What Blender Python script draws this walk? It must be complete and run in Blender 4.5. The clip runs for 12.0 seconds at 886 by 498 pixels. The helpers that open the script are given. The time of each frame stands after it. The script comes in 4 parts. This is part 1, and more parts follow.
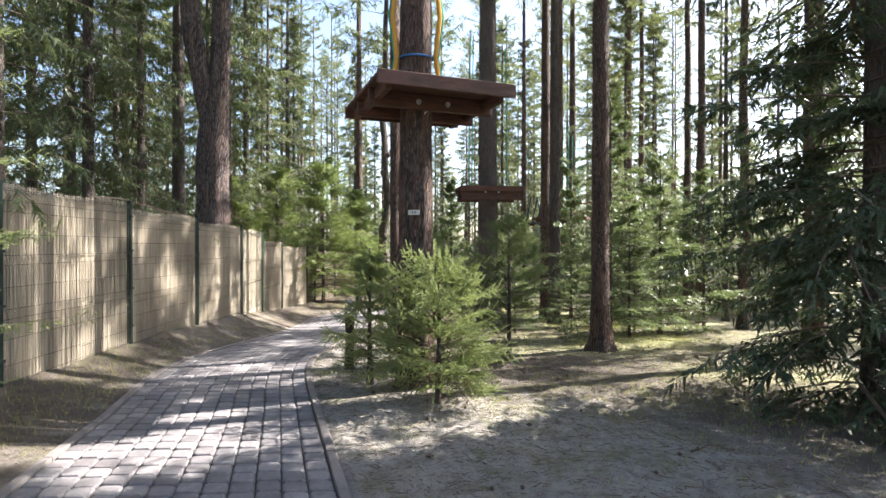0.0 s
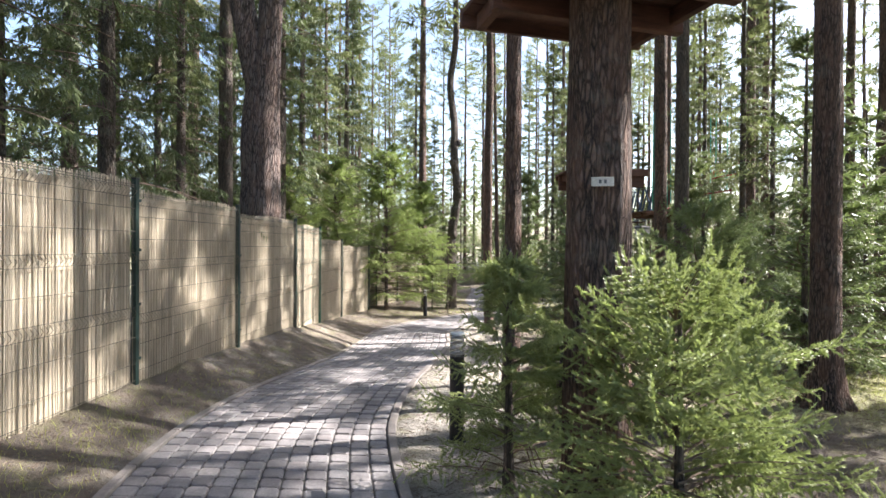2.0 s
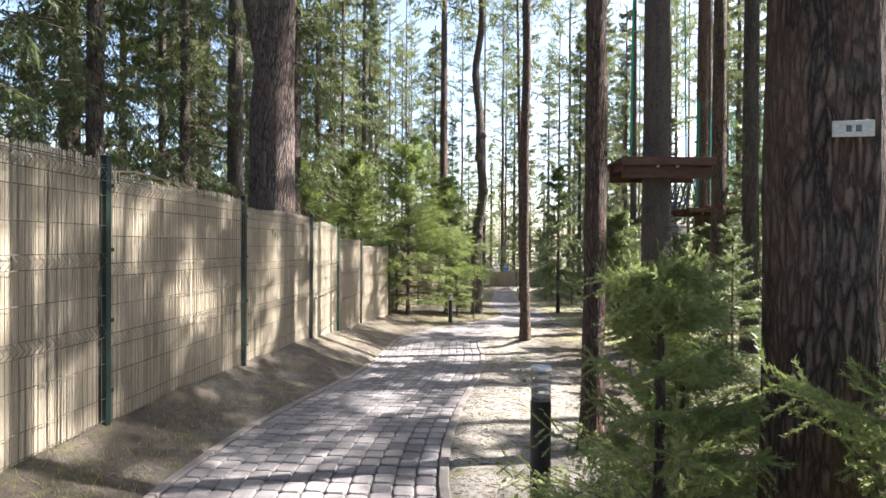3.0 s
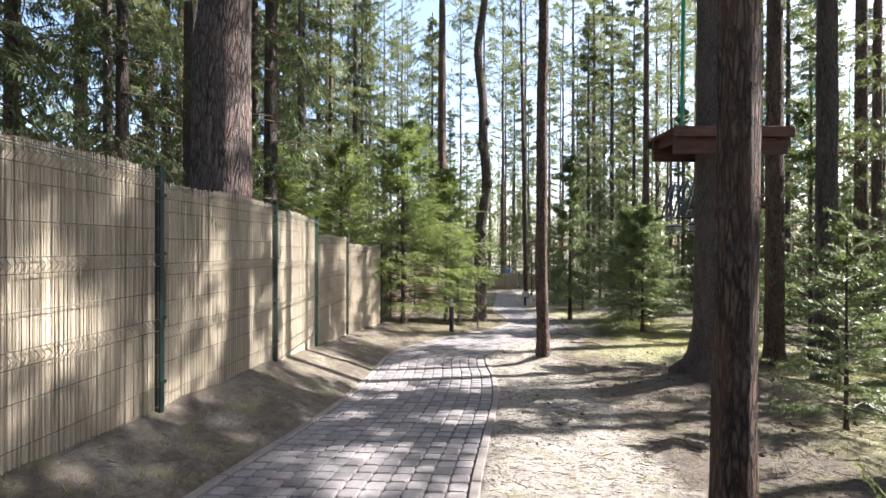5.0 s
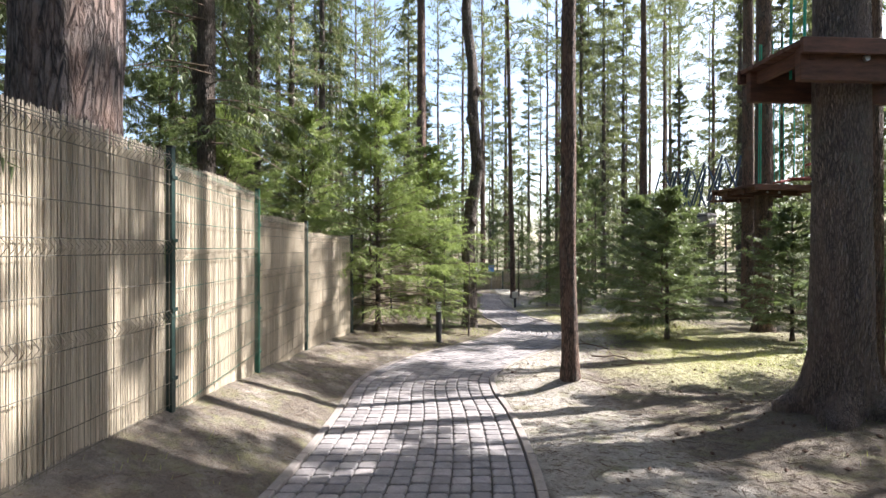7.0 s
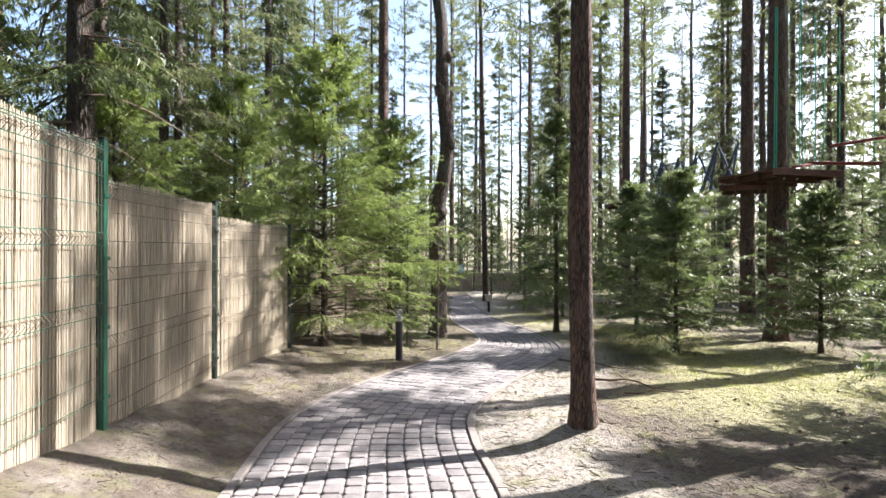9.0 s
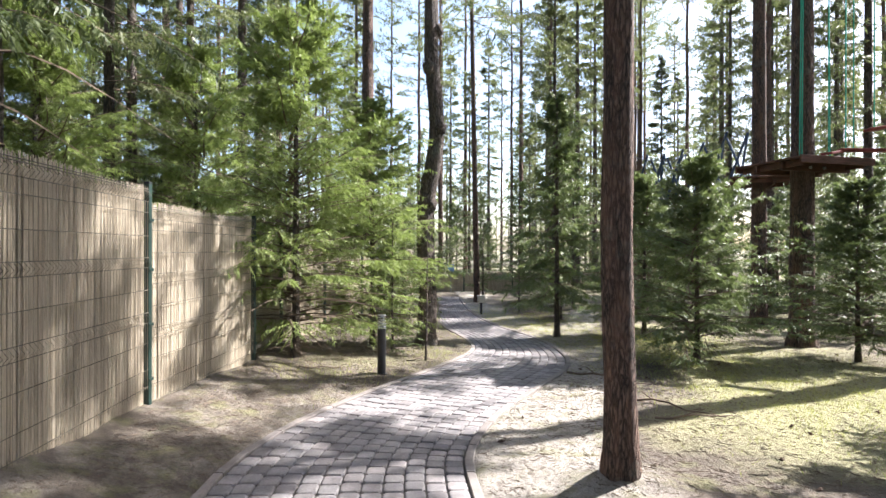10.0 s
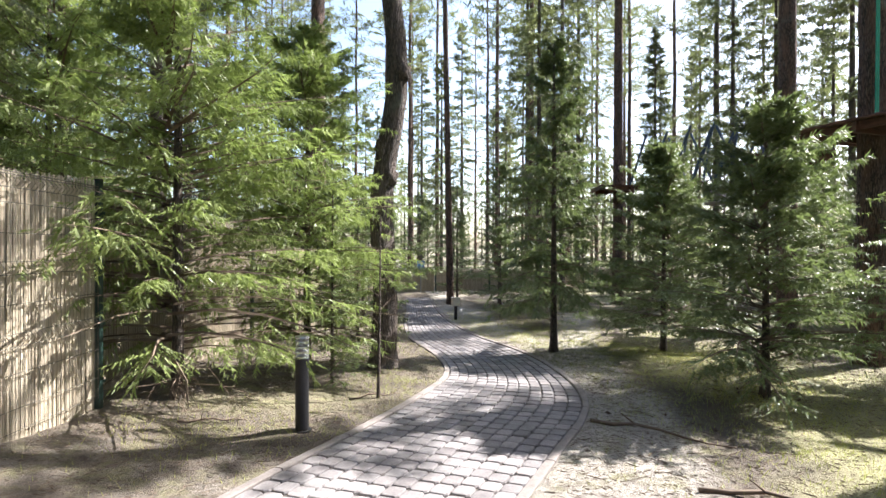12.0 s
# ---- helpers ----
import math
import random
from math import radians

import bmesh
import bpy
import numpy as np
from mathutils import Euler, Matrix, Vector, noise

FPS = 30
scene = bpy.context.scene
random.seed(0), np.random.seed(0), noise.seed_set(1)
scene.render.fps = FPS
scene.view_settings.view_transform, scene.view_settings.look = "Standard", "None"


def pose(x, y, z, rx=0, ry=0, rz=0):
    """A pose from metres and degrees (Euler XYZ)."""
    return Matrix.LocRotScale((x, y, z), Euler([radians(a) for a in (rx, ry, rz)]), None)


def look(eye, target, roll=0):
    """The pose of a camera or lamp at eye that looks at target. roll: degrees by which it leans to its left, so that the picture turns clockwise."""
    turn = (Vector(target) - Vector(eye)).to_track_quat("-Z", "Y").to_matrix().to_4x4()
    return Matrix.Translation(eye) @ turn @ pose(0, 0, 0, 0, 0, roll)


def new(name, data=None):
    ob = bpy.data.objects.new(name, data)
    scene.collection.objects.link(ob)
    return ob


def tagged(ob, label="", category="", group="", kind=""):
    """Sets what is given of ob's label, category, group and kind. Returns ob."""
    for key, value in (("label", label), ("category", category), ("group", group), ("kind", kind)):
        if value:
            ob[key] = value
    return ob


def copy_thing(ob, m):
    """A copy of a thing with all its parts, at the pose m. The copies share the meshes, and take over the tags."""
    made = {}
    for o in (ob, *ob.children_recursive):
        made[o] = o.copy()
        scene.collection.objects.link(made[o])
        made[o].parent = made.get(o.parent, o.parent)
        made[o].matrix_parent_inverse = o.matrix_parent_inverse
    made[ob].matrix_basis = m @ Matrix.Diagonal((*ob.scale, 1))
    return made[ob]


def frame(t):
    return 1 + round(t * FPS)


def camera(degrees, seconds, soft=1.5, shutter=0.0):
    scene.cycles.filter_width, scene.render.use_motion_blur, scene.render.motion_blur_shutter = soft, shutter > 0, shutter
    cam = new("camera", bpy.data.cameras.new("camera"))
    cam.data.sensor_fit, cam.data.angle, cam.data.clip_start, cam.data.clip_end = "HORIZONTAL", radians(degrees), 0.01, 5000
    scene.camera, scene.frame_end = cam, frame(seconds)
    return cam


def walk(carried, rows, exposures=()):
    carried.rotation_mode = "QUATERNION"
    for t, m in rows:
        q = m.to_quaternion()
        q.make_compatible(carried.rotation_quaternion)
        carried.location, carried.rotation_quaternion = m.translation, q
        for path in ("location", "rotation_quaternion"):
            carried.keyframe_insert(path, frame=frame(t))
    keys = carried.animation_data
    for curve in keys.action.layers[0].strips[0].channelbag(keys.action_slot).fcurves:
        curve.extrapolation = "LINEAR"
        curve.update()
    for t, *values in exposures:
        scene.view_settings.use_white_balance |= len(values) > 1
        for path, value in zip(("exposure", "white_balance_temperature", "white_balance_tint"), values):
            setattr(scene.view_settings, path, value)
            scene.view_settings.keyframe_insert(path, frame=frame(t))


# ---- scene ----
cam = camera(78.9, 12.0, soft=1.5)
PATH = [
    (0, (1.279, -2.133, 1.419), (1.404, -0.137, 1.407), 0.0),
    (0.5, (1.109, -1.399, 1.432), (1.187, 0.6, 1.415), 0.1),
    (1, (0.944, -0.67, 1.428), (0.97, 1.33, 1.41), 0.1),
    (1.5, (0.715, 0.01, 1.436), (0.682, 2.01, 1.417), 0.1),
    (2, (0.501, 0.662, 1.409), (0.433, 2.661, 1.396), 0.3),
    (2.5, (0.258, 1.339, 1.422), (0.163, 3.337, 1.403), 0.2),
    (3, (0.071, 1.981, 1.39), (-0.049, 3.978, 1.379), 0.3),
    (5, (-0.122, 4.031, 1.297), (-0.231, 6.028, 1.294), 0.1),
    (5.5, (-0.253, 4.696, 1.228), (-0.285, 6.696, 1.222), 0.0),
    (6, (-0.388, 5.371, 1.171), (-0.409, 7.371, 1.166), -0.1),
    (6.5, (-0.473, 6.104, 1.132), (-0.496, 8.103, 1.128), -0.1),
    (7, (-0.53, 6.724, 1.101), (-0.538, 8.724, 1.099), 0.0),
    (9, (-0.431, 9.081, 0.975), (-0.321, 11.078, 0.976), 0.1),
    (9.5, (-0.45, 9.757, 0.942), (-0.304, 11.752, 0.941), 0.0),
    (10, (-0.387, 10.378, 0.91), (-0.233, 12.372, 0.91), 0.1),
    (10.5, (-0.299, 11.118, 0.876), (-0.119, 13.11, 0.874), -0.0),
    (11, (-0.241, 11.813, 0.855), (-0.056, 13.805, 0.852), 0.1),
    (11.5, (-0.139, 12.56, 0.805), (0.064, 14.549, 0.799), 0.1),
    (12, (-0.029, 13.228, 0.766), (0.228, 15.211, 0.759), 0.1),
]
walk(cam, [(t, look(eye, target, roll)) for t, eye, target, roll in PATH], [(0.0, 2.12, 6450, 14), (3.0, 2.15, 6450, 14), (5.0, 2.0, 6350, 15), (9.0, 2.0, 6350, 15), (10.5, 2.17, 6300, 15), (12.0, 2.1, 6350, 14)])

# ---- world, sun, exposure ----
SUN_DIR = Vector((0.92, 0.30, 0.0)).normalized()
SUN_ELEV = radians(43)
world = bpy.data.worlds.new("sky_world")
scene.world = world
world.use_nodes = True
wn = world.node_tree.nodes
sky = wn.new("ShaderNodeTexSky")
sky.sky_type = "NISHITA"
sky.sun_disc = False
sky.sun_elevation = SUN_ELEV
sky.dust_density = 2.0
sky.sun_rotation = math.atan2(SUN_DIR.x, SUN_DIR.y)
world.node_tree.links.new(sky.outputs[0], wn["Background"].inputs[0])
wn["Background"].inputs[1].default_value = 0.105
sun_data = bpy.data.lights.new("sun", "SUN")
sun_data.energy = 5.0
sun_data.angle = radians(0.53)
sun_data.color = (1.0, 0.97, 0.92)
sun = new("sun", sun_data)
to_sun = Vector((SUN_DIR.x * math.cos(SUN_ELEV), SUN_DIR.y * math.cos(SUN_ELEV), math.sin(SUN_ELEV)))
sun.matrix_world = look(to_sun * 60, (0, 0, 0))


# ---- materials ----
def material(name, rough=0.8, metal=0.0):
    m = bpy.data.materials.new(name)
    m.use_nodes = True
    nt = m.node_tree
    b = nt.nodes["Principled BSDF"]
    b.inputs["Roughness"].default_value = rough
    b.inputs["Metallic"].default_value = metal
    return m, nt, b


def node(nt, kind, **inputs):
    n = nt.nodes.new(kind)
    for k, v in inputs.items():
        n.inputs[k.replace("_", " ")].default_value = v
    return n


def coords(nt, scale=(1, 1, 1), space="Object"):
    tc = nt.nodes.new("ShaderNodeTexCoord")
    mp = nt.nodes.new("ShaderNodeMapping")
    mp.inputs["Scale"].default_value = scale
    nt.links.new(tc.outputs[space], mp.inputs["Vector"])
    return mp.outputs["Vector"]


def ramp(nt, fac, stops):
    r = nt.nodes.new("ShaderNodeValToRGB")
    while len(r.color_ramp.elements) < len(stops):
        r.color_ramp.elements.new(0.5)
    for e, (p, c) in zip(r.color_ramp.elements, stops):
        e.position = p
        e.color = (*c, 1)
    nt.links.new(fac, r.inputs["Fac"])
    return r.outputs["Color"]


def noise_tex(nt, vec, scale, detail=5.0, rough=0.6):
    n = node(nt, "ShaderNodeTexNoise", Scale=scale, Detail=detail, Roughness=rough)
    nt.links.new(vec, n.inputs["Vector"])
    return n.outputs["Fac"]


def mix(nt, fac, a, b, blend="MIX"):
    n = nt.nodes.new("ShaderNodeMix")
    n.data_type = "RGBA"
    n.blend_type = blend
    for s, v in ((n.inputs[0], fac), (n.inputs[6], a), (n.inputs[7], b)):
        if isinstance(v, (int, float)):
            s.default_value = v
        elif isinstance(v, tuple):
            s.default_value = (*v, 1)
        else:
            nt.links.new(v, s)
    return n.outputs[2]


def bump(nt, b, height, strength=0.5, distance=0.02):
    n = node(nt, "ShaderNodeBump", Strength=strength, Distance=distance)
    nt.links.new(height, n.inputs["Height"])
    nt.links.new(n.outputs["Normal"], b.inputs["Normal"])


def bark_material(name, dark, light, warm, lichen, scale=36.0, cut=0.28):
    m, nt, b = material(name, 0.92)
    v = coords(nt, (1, 1, 0.2))
    vo = node(nt, "ShaderNodeTexVoronoi", Scale=scale)
    vo.feature = "DISTANCE_TO_EDGE"
    n0 = noise_tex(nt, v, 9, 6, 0.65)
    warp = mix(nt, 0.12, v, n0, "ADD")
    nt.links.new(warp, vo.inputs["Vector"])
    plates = ramp(nt, vo.outputs["Distance"], [(0.0, (0, 0, 0)), (cut, (1, 1, 1))])
    fine = noise_tex(nt, coords(nt, (1, 1, 0.4)), 60, 6, 0.7)
    col = mix(nt, plates, dark, light)
    col = mix(nt, ramp(nt, n0, [(0.42, (0, 0, 0)), (0.68, (0.8, 0.8, 0.8))]), col, warm)
    col = mix(nt, ramp(nt, noise_tex(nt, coords(nt), 2.2, 6, 0.7), [(0.55, (0, 0, 0)), (0.7, (0.6, 0.6, 0.6))]), col, lichen)
    col = mix(nt, 0.7, col, ramp(nt, fine, [(0.2, (0.45, 0.45, 0.45)), (0.8, (1.25, 1.25, 1.25))]), "MULTIPLY")
    nt.links.new(col, b.inputs["Base Color"])
    h = mix(nt, 0.35, plates, fine)
    bump(nt, b, h, 1.0, 0.045)
    return m


def leaf_material(name, dark, light, glow=0.4):
    m, nt, b = material(name, 0.42)
    b.inputs["Specular IOR Level"].default_value = 0.3
    geo = nt.nodes.new("ShaderNodeNewGeometry")
    oi = nt.nodes.new("ShaderNodeObjectInfo")
    big = noise_tex(nt, coords(nt), 1.3, 3, 0.5)
    f = nt.nodes.new("ShaderNodeMath")
    f.operation = "ADD"
    nt.links.new(geo.outputs["Random Per Island"], f.inputs[0])
    nt.links.new(big, f.inputs[1])
    f2 = nt.nodes.new("ShaderNodeMath")
    f2.operation = "MULTIPLY_ADD"
    nt.links.new(oi.outputs["Random"], f2.inputs[0])
    f2.inputs[1].default_value = 0.5
    nt.links.new(f.outputs[0], f2.inputs[2])
    col = ramp(nt, f2.outputs[0], [(0.35, dark), (1.0, light)])
    nt.links.new(col, b.inputs["Base Color"])
    tr = nt.nodes.new("ShaderNodeBsdfTranslucent")
    bright = mix(nt, 1.0, col, (1.1, 1.2, 0.85), "MULTIPLY")
    nt.links.new(bright, tr.inputs["Color"])
    ms = nt.nodes.new("ShaderNodeMixShader")
    ms.inputs[0].default_value = glow
    nt.links.new(b.outputs[0], ms.inputs[1])
    nt.links.new(tr.outputs[0], ms.inputs[2])
    nt.links.new(ms.outputs[0], nt.nodes["Material Output"].inputs["Surface"])
    return m


def plain_material(name, a, c, rough=0.7, metal=0.0, scale=8.0, strength=0.2, vscale=(1, 1, 1), vary=0.0):
    m, nt, b = material(name, rough, metal)
    v = coords(nt, vscale)
    n0 = noise_tex(nt, v, scale, 6, 0.65)
    n1 = noise_tex(nt, v, scale * 9, 4, 0.6)
    col = mix(nt, ramp(nt, n0, [(0.3, (0, 0, 0)), (0.7, (1, 1, 1))]), a, c)
    col = mix(nt, 0.5, col, ramp(nt, n1, [(0.25, (0.6, 0.6, 0.6)), (0.75, (1.3, 1.3, 1.3))]), "MULTIPLY")
    if vary:
        oi = nt.nodes.new("ShaderNodeObjectInfo")
        geo = nt.nodes.new("ShaderNodeNewGeometry")
        s = nt.nodes.new("ShaderNodeMath")
        nt.links.new(oi.outputs["Random"], s.inputs[0])
        nt.links.new(geo.outputs["Random Per Island"], s.inputs[1])
        fr = nt.nodes.new("ShaderNodeMath")
        fr.operation = "FRACT"
        nt.links.new(s.outputs[0], fr.inputs[0])
        col = mix(nt, vary, col, ramp(nt, fr.outputs[0], [(0.0, (0.55, 0.5, 0.5)), (0.5, (1, 1, 1)), (1.0, (1.45, 1.35, 1.3))]), "MULTIPLY")
    nt.links.new(col, b.inputs["Base Color"])
    bump(nt, b, n1, strength, 0.01)
    return m


def ground_material():
    m, nt, b = material("forest_floor", 0.95)
    v = coords(nt)
    big = noise_tex(nt, v, 0.35, 5, 0.6)
    mid = noise_tex(nt, v, 2.2, 6, 0.7)
    fine = noise_tex(nt, v, 45, 6, 0.75)
    speck = noise_tex(nt, v, 160, 3, 0.7)
    sand = mix(nt, fine, (0.26, 0.235, 0.20), (0.45, 0.415, 0.365))
    litter = mix(nt, fine, (0.06, 0.048, 0.036), (0.195, 0.16, 0.125))
    moss = mix(nt, fine, (0.17, 0.165, 0.075), (0.43, 0.405, 0.23))
    att = nt.nodes.new("ShaderNodeAttribute")
    att.attribute_name = "wild"
    sep = nt.nodes.new("ShaderNodeMath")
    sep.operation = "MULTIPLY_ADD"
    nt.links.new(mid, sep.inputs[0])
    sep.inputs[1].default_value = 0.9
    nt.links.new(att.outputs["Fac"], sep.inputs[2])
    wild = ramp(nt, sep.outputs[0], [(0.62, (0, 0, 0)), (0.95, (1, 1, 1))])
    col = mix(nt, wild, sand, litter)
    patchy = noise_tex(nt, v, 9, 6, 0.75)
    col = mix(nt, 0.8, col, ramp(nt, patchy, [(0.3, (0.5, 0.47, 0.44)), (0.5, (1, 1, 1)), (0.72, (1.4, 1.38, 1.3))]), "MULTIPLY")
    weed = ramp(nt, noise_tex(nt, v, 3.1, 6, 0.75), [(0.5, (0, 0, 0)), (0.66, (0.75, 0.75, 0.75))])
    col = mix(nt, weed, col, mix(nt, fine, (0.10, 0.10, 0.04), (0.27, 0.26, 0.12)))
    s2 = nt.nodes.new("ShaderNodeMath")
    s2.operation = "MULTIPLY"
    nt.links.new(big, s2.inputs[0])
    nt.links.new(att.outputs["Fac"], s2.inputs[1])
    mossy = ramp(nt, s2.outputs[0], [(0.34, (0, 0, 0)), (0.52, (1, 1, 1))])
    col = mix(nt, mossy, col, moss)
    col = mix(nt, 0.75, col, ramp(nt, speck, [(0.3, (0.45, 0.42, 0.4)), (0.55, (1, 1, 1)), (0.75, (1.35, 1.3, 1.2))]), "MULTIPLY")
    nt.links.new(col, b.inputs["Base Color"])
    h = mix(nt, 0.5, fine, speck)
    bump(nt, b, mix(nt, 0.5, h, patchy), 1.0, 0.06)
    return m


BARK = bark_material("pine_bark", (0.022, 0.015, 0.013), (0.215, 0.145, 0.11), (0.25, 0.14, 0.095), (0.22, 0.21, 0.17))
BARK_GREY = bark_material("spruce_bark", (0.04, 0.032, 0.027), (0.16, 0.13, 0.105), (0.19, 0.14, 0.11), (0.20, 0.21, 0.17))
BARK_OLD = bark_material("old_pine_bark", (0.02, 0.015, 0.014), (0.23, 0.18, 0.16), (0.27, 0.175, 0.135), (0.22, 0.19, 0.17), 25.0, 0.24)
BARK_SPRUCE = bark_material("thick_spruce_bark", (0.075, 0.06, 0.054), (0.20, 0.16, 0.14), (0.235, 0.17, 0.145), (0.2, 0.2, 0.165), 48.0, 0.2)
TWIG = plain_material("twig_bark", (0.09, 0.06, 0.04), (0.19, 0.14, 0.10), 0.9)
NEEDLE = leaf_material("spruce_needles", (0.036, 0.054, 0.026), (0.16, 0.195, 0.088), 0.34)
NEEDLE_BUSH = leaf_material("bushy_spruce_needles", (0.07, 0.095, 0.034), (0.30, 0.335, 0.15), 0.4)
NEEDLE_YOUNG = leaf_material("young_spruce_needles", (0.036, 0.058, 0.019), (0.25, 0.30, 0.11), 0.4)
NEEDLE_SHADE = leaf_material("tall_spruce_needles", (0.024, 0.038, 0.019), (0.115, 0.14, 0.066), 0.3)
# Near-black needles: the spruce's shadowed side is painted into their colour.
NEEDLE_SHADOW_SIDE = leaf_material("shadow_side_needles", (0.016, 0.026, 0.015), (0.065, 0.085, 0.042), 0.15)
NEEDLE_FAR = leaf_material("forest_needles", (0.04, 0.056, 0.03), (0.175, 0.19, 0.10), 0.36)
GRASS = leaf_material("grass_blades", (0.10, 0.13, 0.025), (0.38, 0.39, 0.12), 0.4)
GROUND = ground_material()
PAVER = plain_material("concrete_paver", (0.142, 0.132, 0.13), (0.262, 0.246, 0.24), 0.85, 0, 6, 0.35, (1, 1, 1), 0.55)
SAND_BED = plain_material("joint_sand", (0.05, 0.045, 0.04), (0.12, 0.105, 0.09), 0.95)
KERB = plain_material("concrete_kerb", (0.15, 0.133, 0.12), (0.25, 0.222, 0.20), 0.9, 0, 5, 0.3, (1, 1, 1), 0.3)
REED = plain_material("dry_reed", (0.31, 0.26, 0.185), (0.54, 0.475, 0.36), 0.75, 0, 3, 0.3, (6, 6, 0.6), 0.45)
WIRE = plain_material("green_fence_wire", (0.012, 0.07, 0.045), (0.025, 0.12, 0.075), 0.45, 0.2, 10)
WIRE_RUST = plain_material("aged_fence_wire", (0.12, 0.105, 0.075), (0.22, 0.19, 0.14), 0.65, 0.2, 10)
WIRE_DARK = plain_material("dark_fence_wire", (0.06, 0.058, 0.042), (0.13, 0.115, 0.085), 0.6, 0.3, 10)
POST = plain_material("dark_green_post_paint", (0.006, 0.022, 0.018), (0.012, 0.034, 0.028), 0.5, 0.1, 6)
PLANK = plain_material("dark_stained_plank", (0.055, 0.026, 0.017), (0.14, 0.062, 0.04), 0.8, 0, 4, 0.35, (1, 1, 6), 0.5)
PLANK_RED = plain_material("red_stained_plank", (0.17, 0.03, 0.025), (0.30, 0.06, 0.05), 0.7, 0, 5, 0.3, (1, 1, 1), 0.4)
STEEL = plain_material("zinc_steel", (0.35, 0.35, 0.35), (0.55, 0.55, 0.55), 0.35, 0.9, 20)
BLACK = plain_material("black_powder_coat", (0.008, 0.008, 0.009), (0.018, 0.018, 0.02), 0.45, 0.1, 12)
WHITE = plain_material("white_plate", (0.42, 0.39, 0.33), (0.6, 0.57, 0.5), 0.5, 0, 12)
INK = plain_material("grey_ink", (0.08, 0.08, 0.08), (0.14, 0.14, 0.14), 0.6)
SIGN_BLUE = plain_material("blue_sign_paint", (0.10, 0.22, 0.5), (0.14, 0.3, 0.62), 0.5, 0, 12)
BEAM_BLUE = plain_material("weathered_blue_beam", (0.03, 0.05, 0.085), (0.07, 0.10, 0.15), 0.8, 0, 12)
ROPE_BLUE = plain_material("blue_rope", (0.03, 0.12, 0.30), (0.05, 0.2, 0.42), 0.8, 0, 60)
ROPE_GREEN = plain_material("green_rope", (0.02, 0.25, 0.16), (0.04, 0.38, 0.26), 0.8, 0, 60)
ROPE_YELLOW = plain_material("orange_rope", (0.55, 0.25, 0.03), (0.7, 0.38, 0.06), 0.8, 0, 60)
ROPE_GREY = plain_material("steel_cable", (0.12, 0.12, 0.12), (0.25, 0.25, 0.25), 0.5, 0.5, 60)
CONE = plain_material("pine_cone_scales", (0.05, 0.03, 0.02), (0.15, 0.09, 0.06), 0.9, 0, 30)
LAMP_GLASS, _nt, _b = material("clear_lamp_glass", 0.1)
_b.inputs["Transmission Weight"].default_value = 0.85
_b.inputs["Base Color"].default_value = (0.9, 0.93, 0.93, 1)


# ---- mesh helpers ----
def link_mesh(name, verts, faces, mats, parent=None, label="", index=None, smooth=False):
    me = bpy.data.meshes.new(name)
    if isinstance(verts, np.ndarray) and isinstance(faces, np.ndarray):
        k = faces.shape[1]
        me.vertices.add(len(verts))
        me.vertices.foreach_set("co", verts.astype(np.float32).ravel())
        me.loops.add(faces.size)
        me.loops.foreach_set("vertex_index", faces.astype(np.int32).ravel())
        me.polygons.add(len(faces))
        me.polygons.foreach_set("loop_start", np.arange(0, faces.size, k, dtype=np.int32))
        me.update(calc_edges=True)
    else:
        me.from_pydata([tuple(v) for v in verts], [], [tuple(f) for f in faces])
    for m in mats if isinstance(mats, (list, tuple)) else [mats]:
        me.materials.append(m)
    if index is not None:
        me.polygons.foreach_set("material_index", np.asarray(index, dtype=np.int32))
    if smooth:
        me.polygons.foreach_set("use_smooth", np.ones(len(me.polygons), dtype=bool))
    me.validate()
    ob = new(name, me)
    if parent:
        ob.parent = parent
    if label:
        tagged(ob, label)
    return ob


def part(name, bm, mat, parent=None, label="", smooth=False):
    me = bpy.data.meshes.new(name)
    bm.to_mesh(me)
    bm.free()
    for m in mat if isinstance(mat, (list, tuple)) else [mat]:
        me.materials.append(m)
    if smooth:
        me.polygons.foreach_set("use_smooth", np.ones(len(me.polygons), dtype=bool))
    ob = new(name, me)
    if parent:
        ob.parent = parent
    if label:
        tagged(ob, label)
    return ob


def box(bm, size, m=None, bevel=0.0):
    made = bmesh.ops.create_cube(bm, size=1.0, matrix=(m or Matrix()) @ Matrix.Diagonal((*size, 1)))
    if bevel:
        edges = {e for v in made["verts"] for e in v.link_edges}
        bmesh.ops.bevel(bm, geom=list(edges), offset=bevel, segments=2, affect="EDGES", profile=0.5)
    return bm


def boxed(size, m=None, bevel=0.006):
    return box(bmesh.new(), size, m, bevel)


def rod(bm, a, b, r, sides=6, r2=None):
    a, b = Vector(a), Vector(b)
    d = b - a
    bmesh.ops.create_cone(bm, cap_ends=True, segments=sides, radius1=r, radius2=r if r2 is None else r2, depth=d.length,
                          matrix=Matrix.Translation((a + b) / 2) @ d.to_track_quat("Z", "Y").to_matrix().to_4x4())
    return bm


def tube(points, r, sides=6):
    bm = bmesh.new()
    for a, b in zip(points[:-1], points[1:]):
        rod(bm, a, b, r, sides)
    return bm


def thing(name, m, label, category, group="", kind=""):
    e = new(name)
    e.matrix_world = m
    return tagged(e, label, category, group, kind)


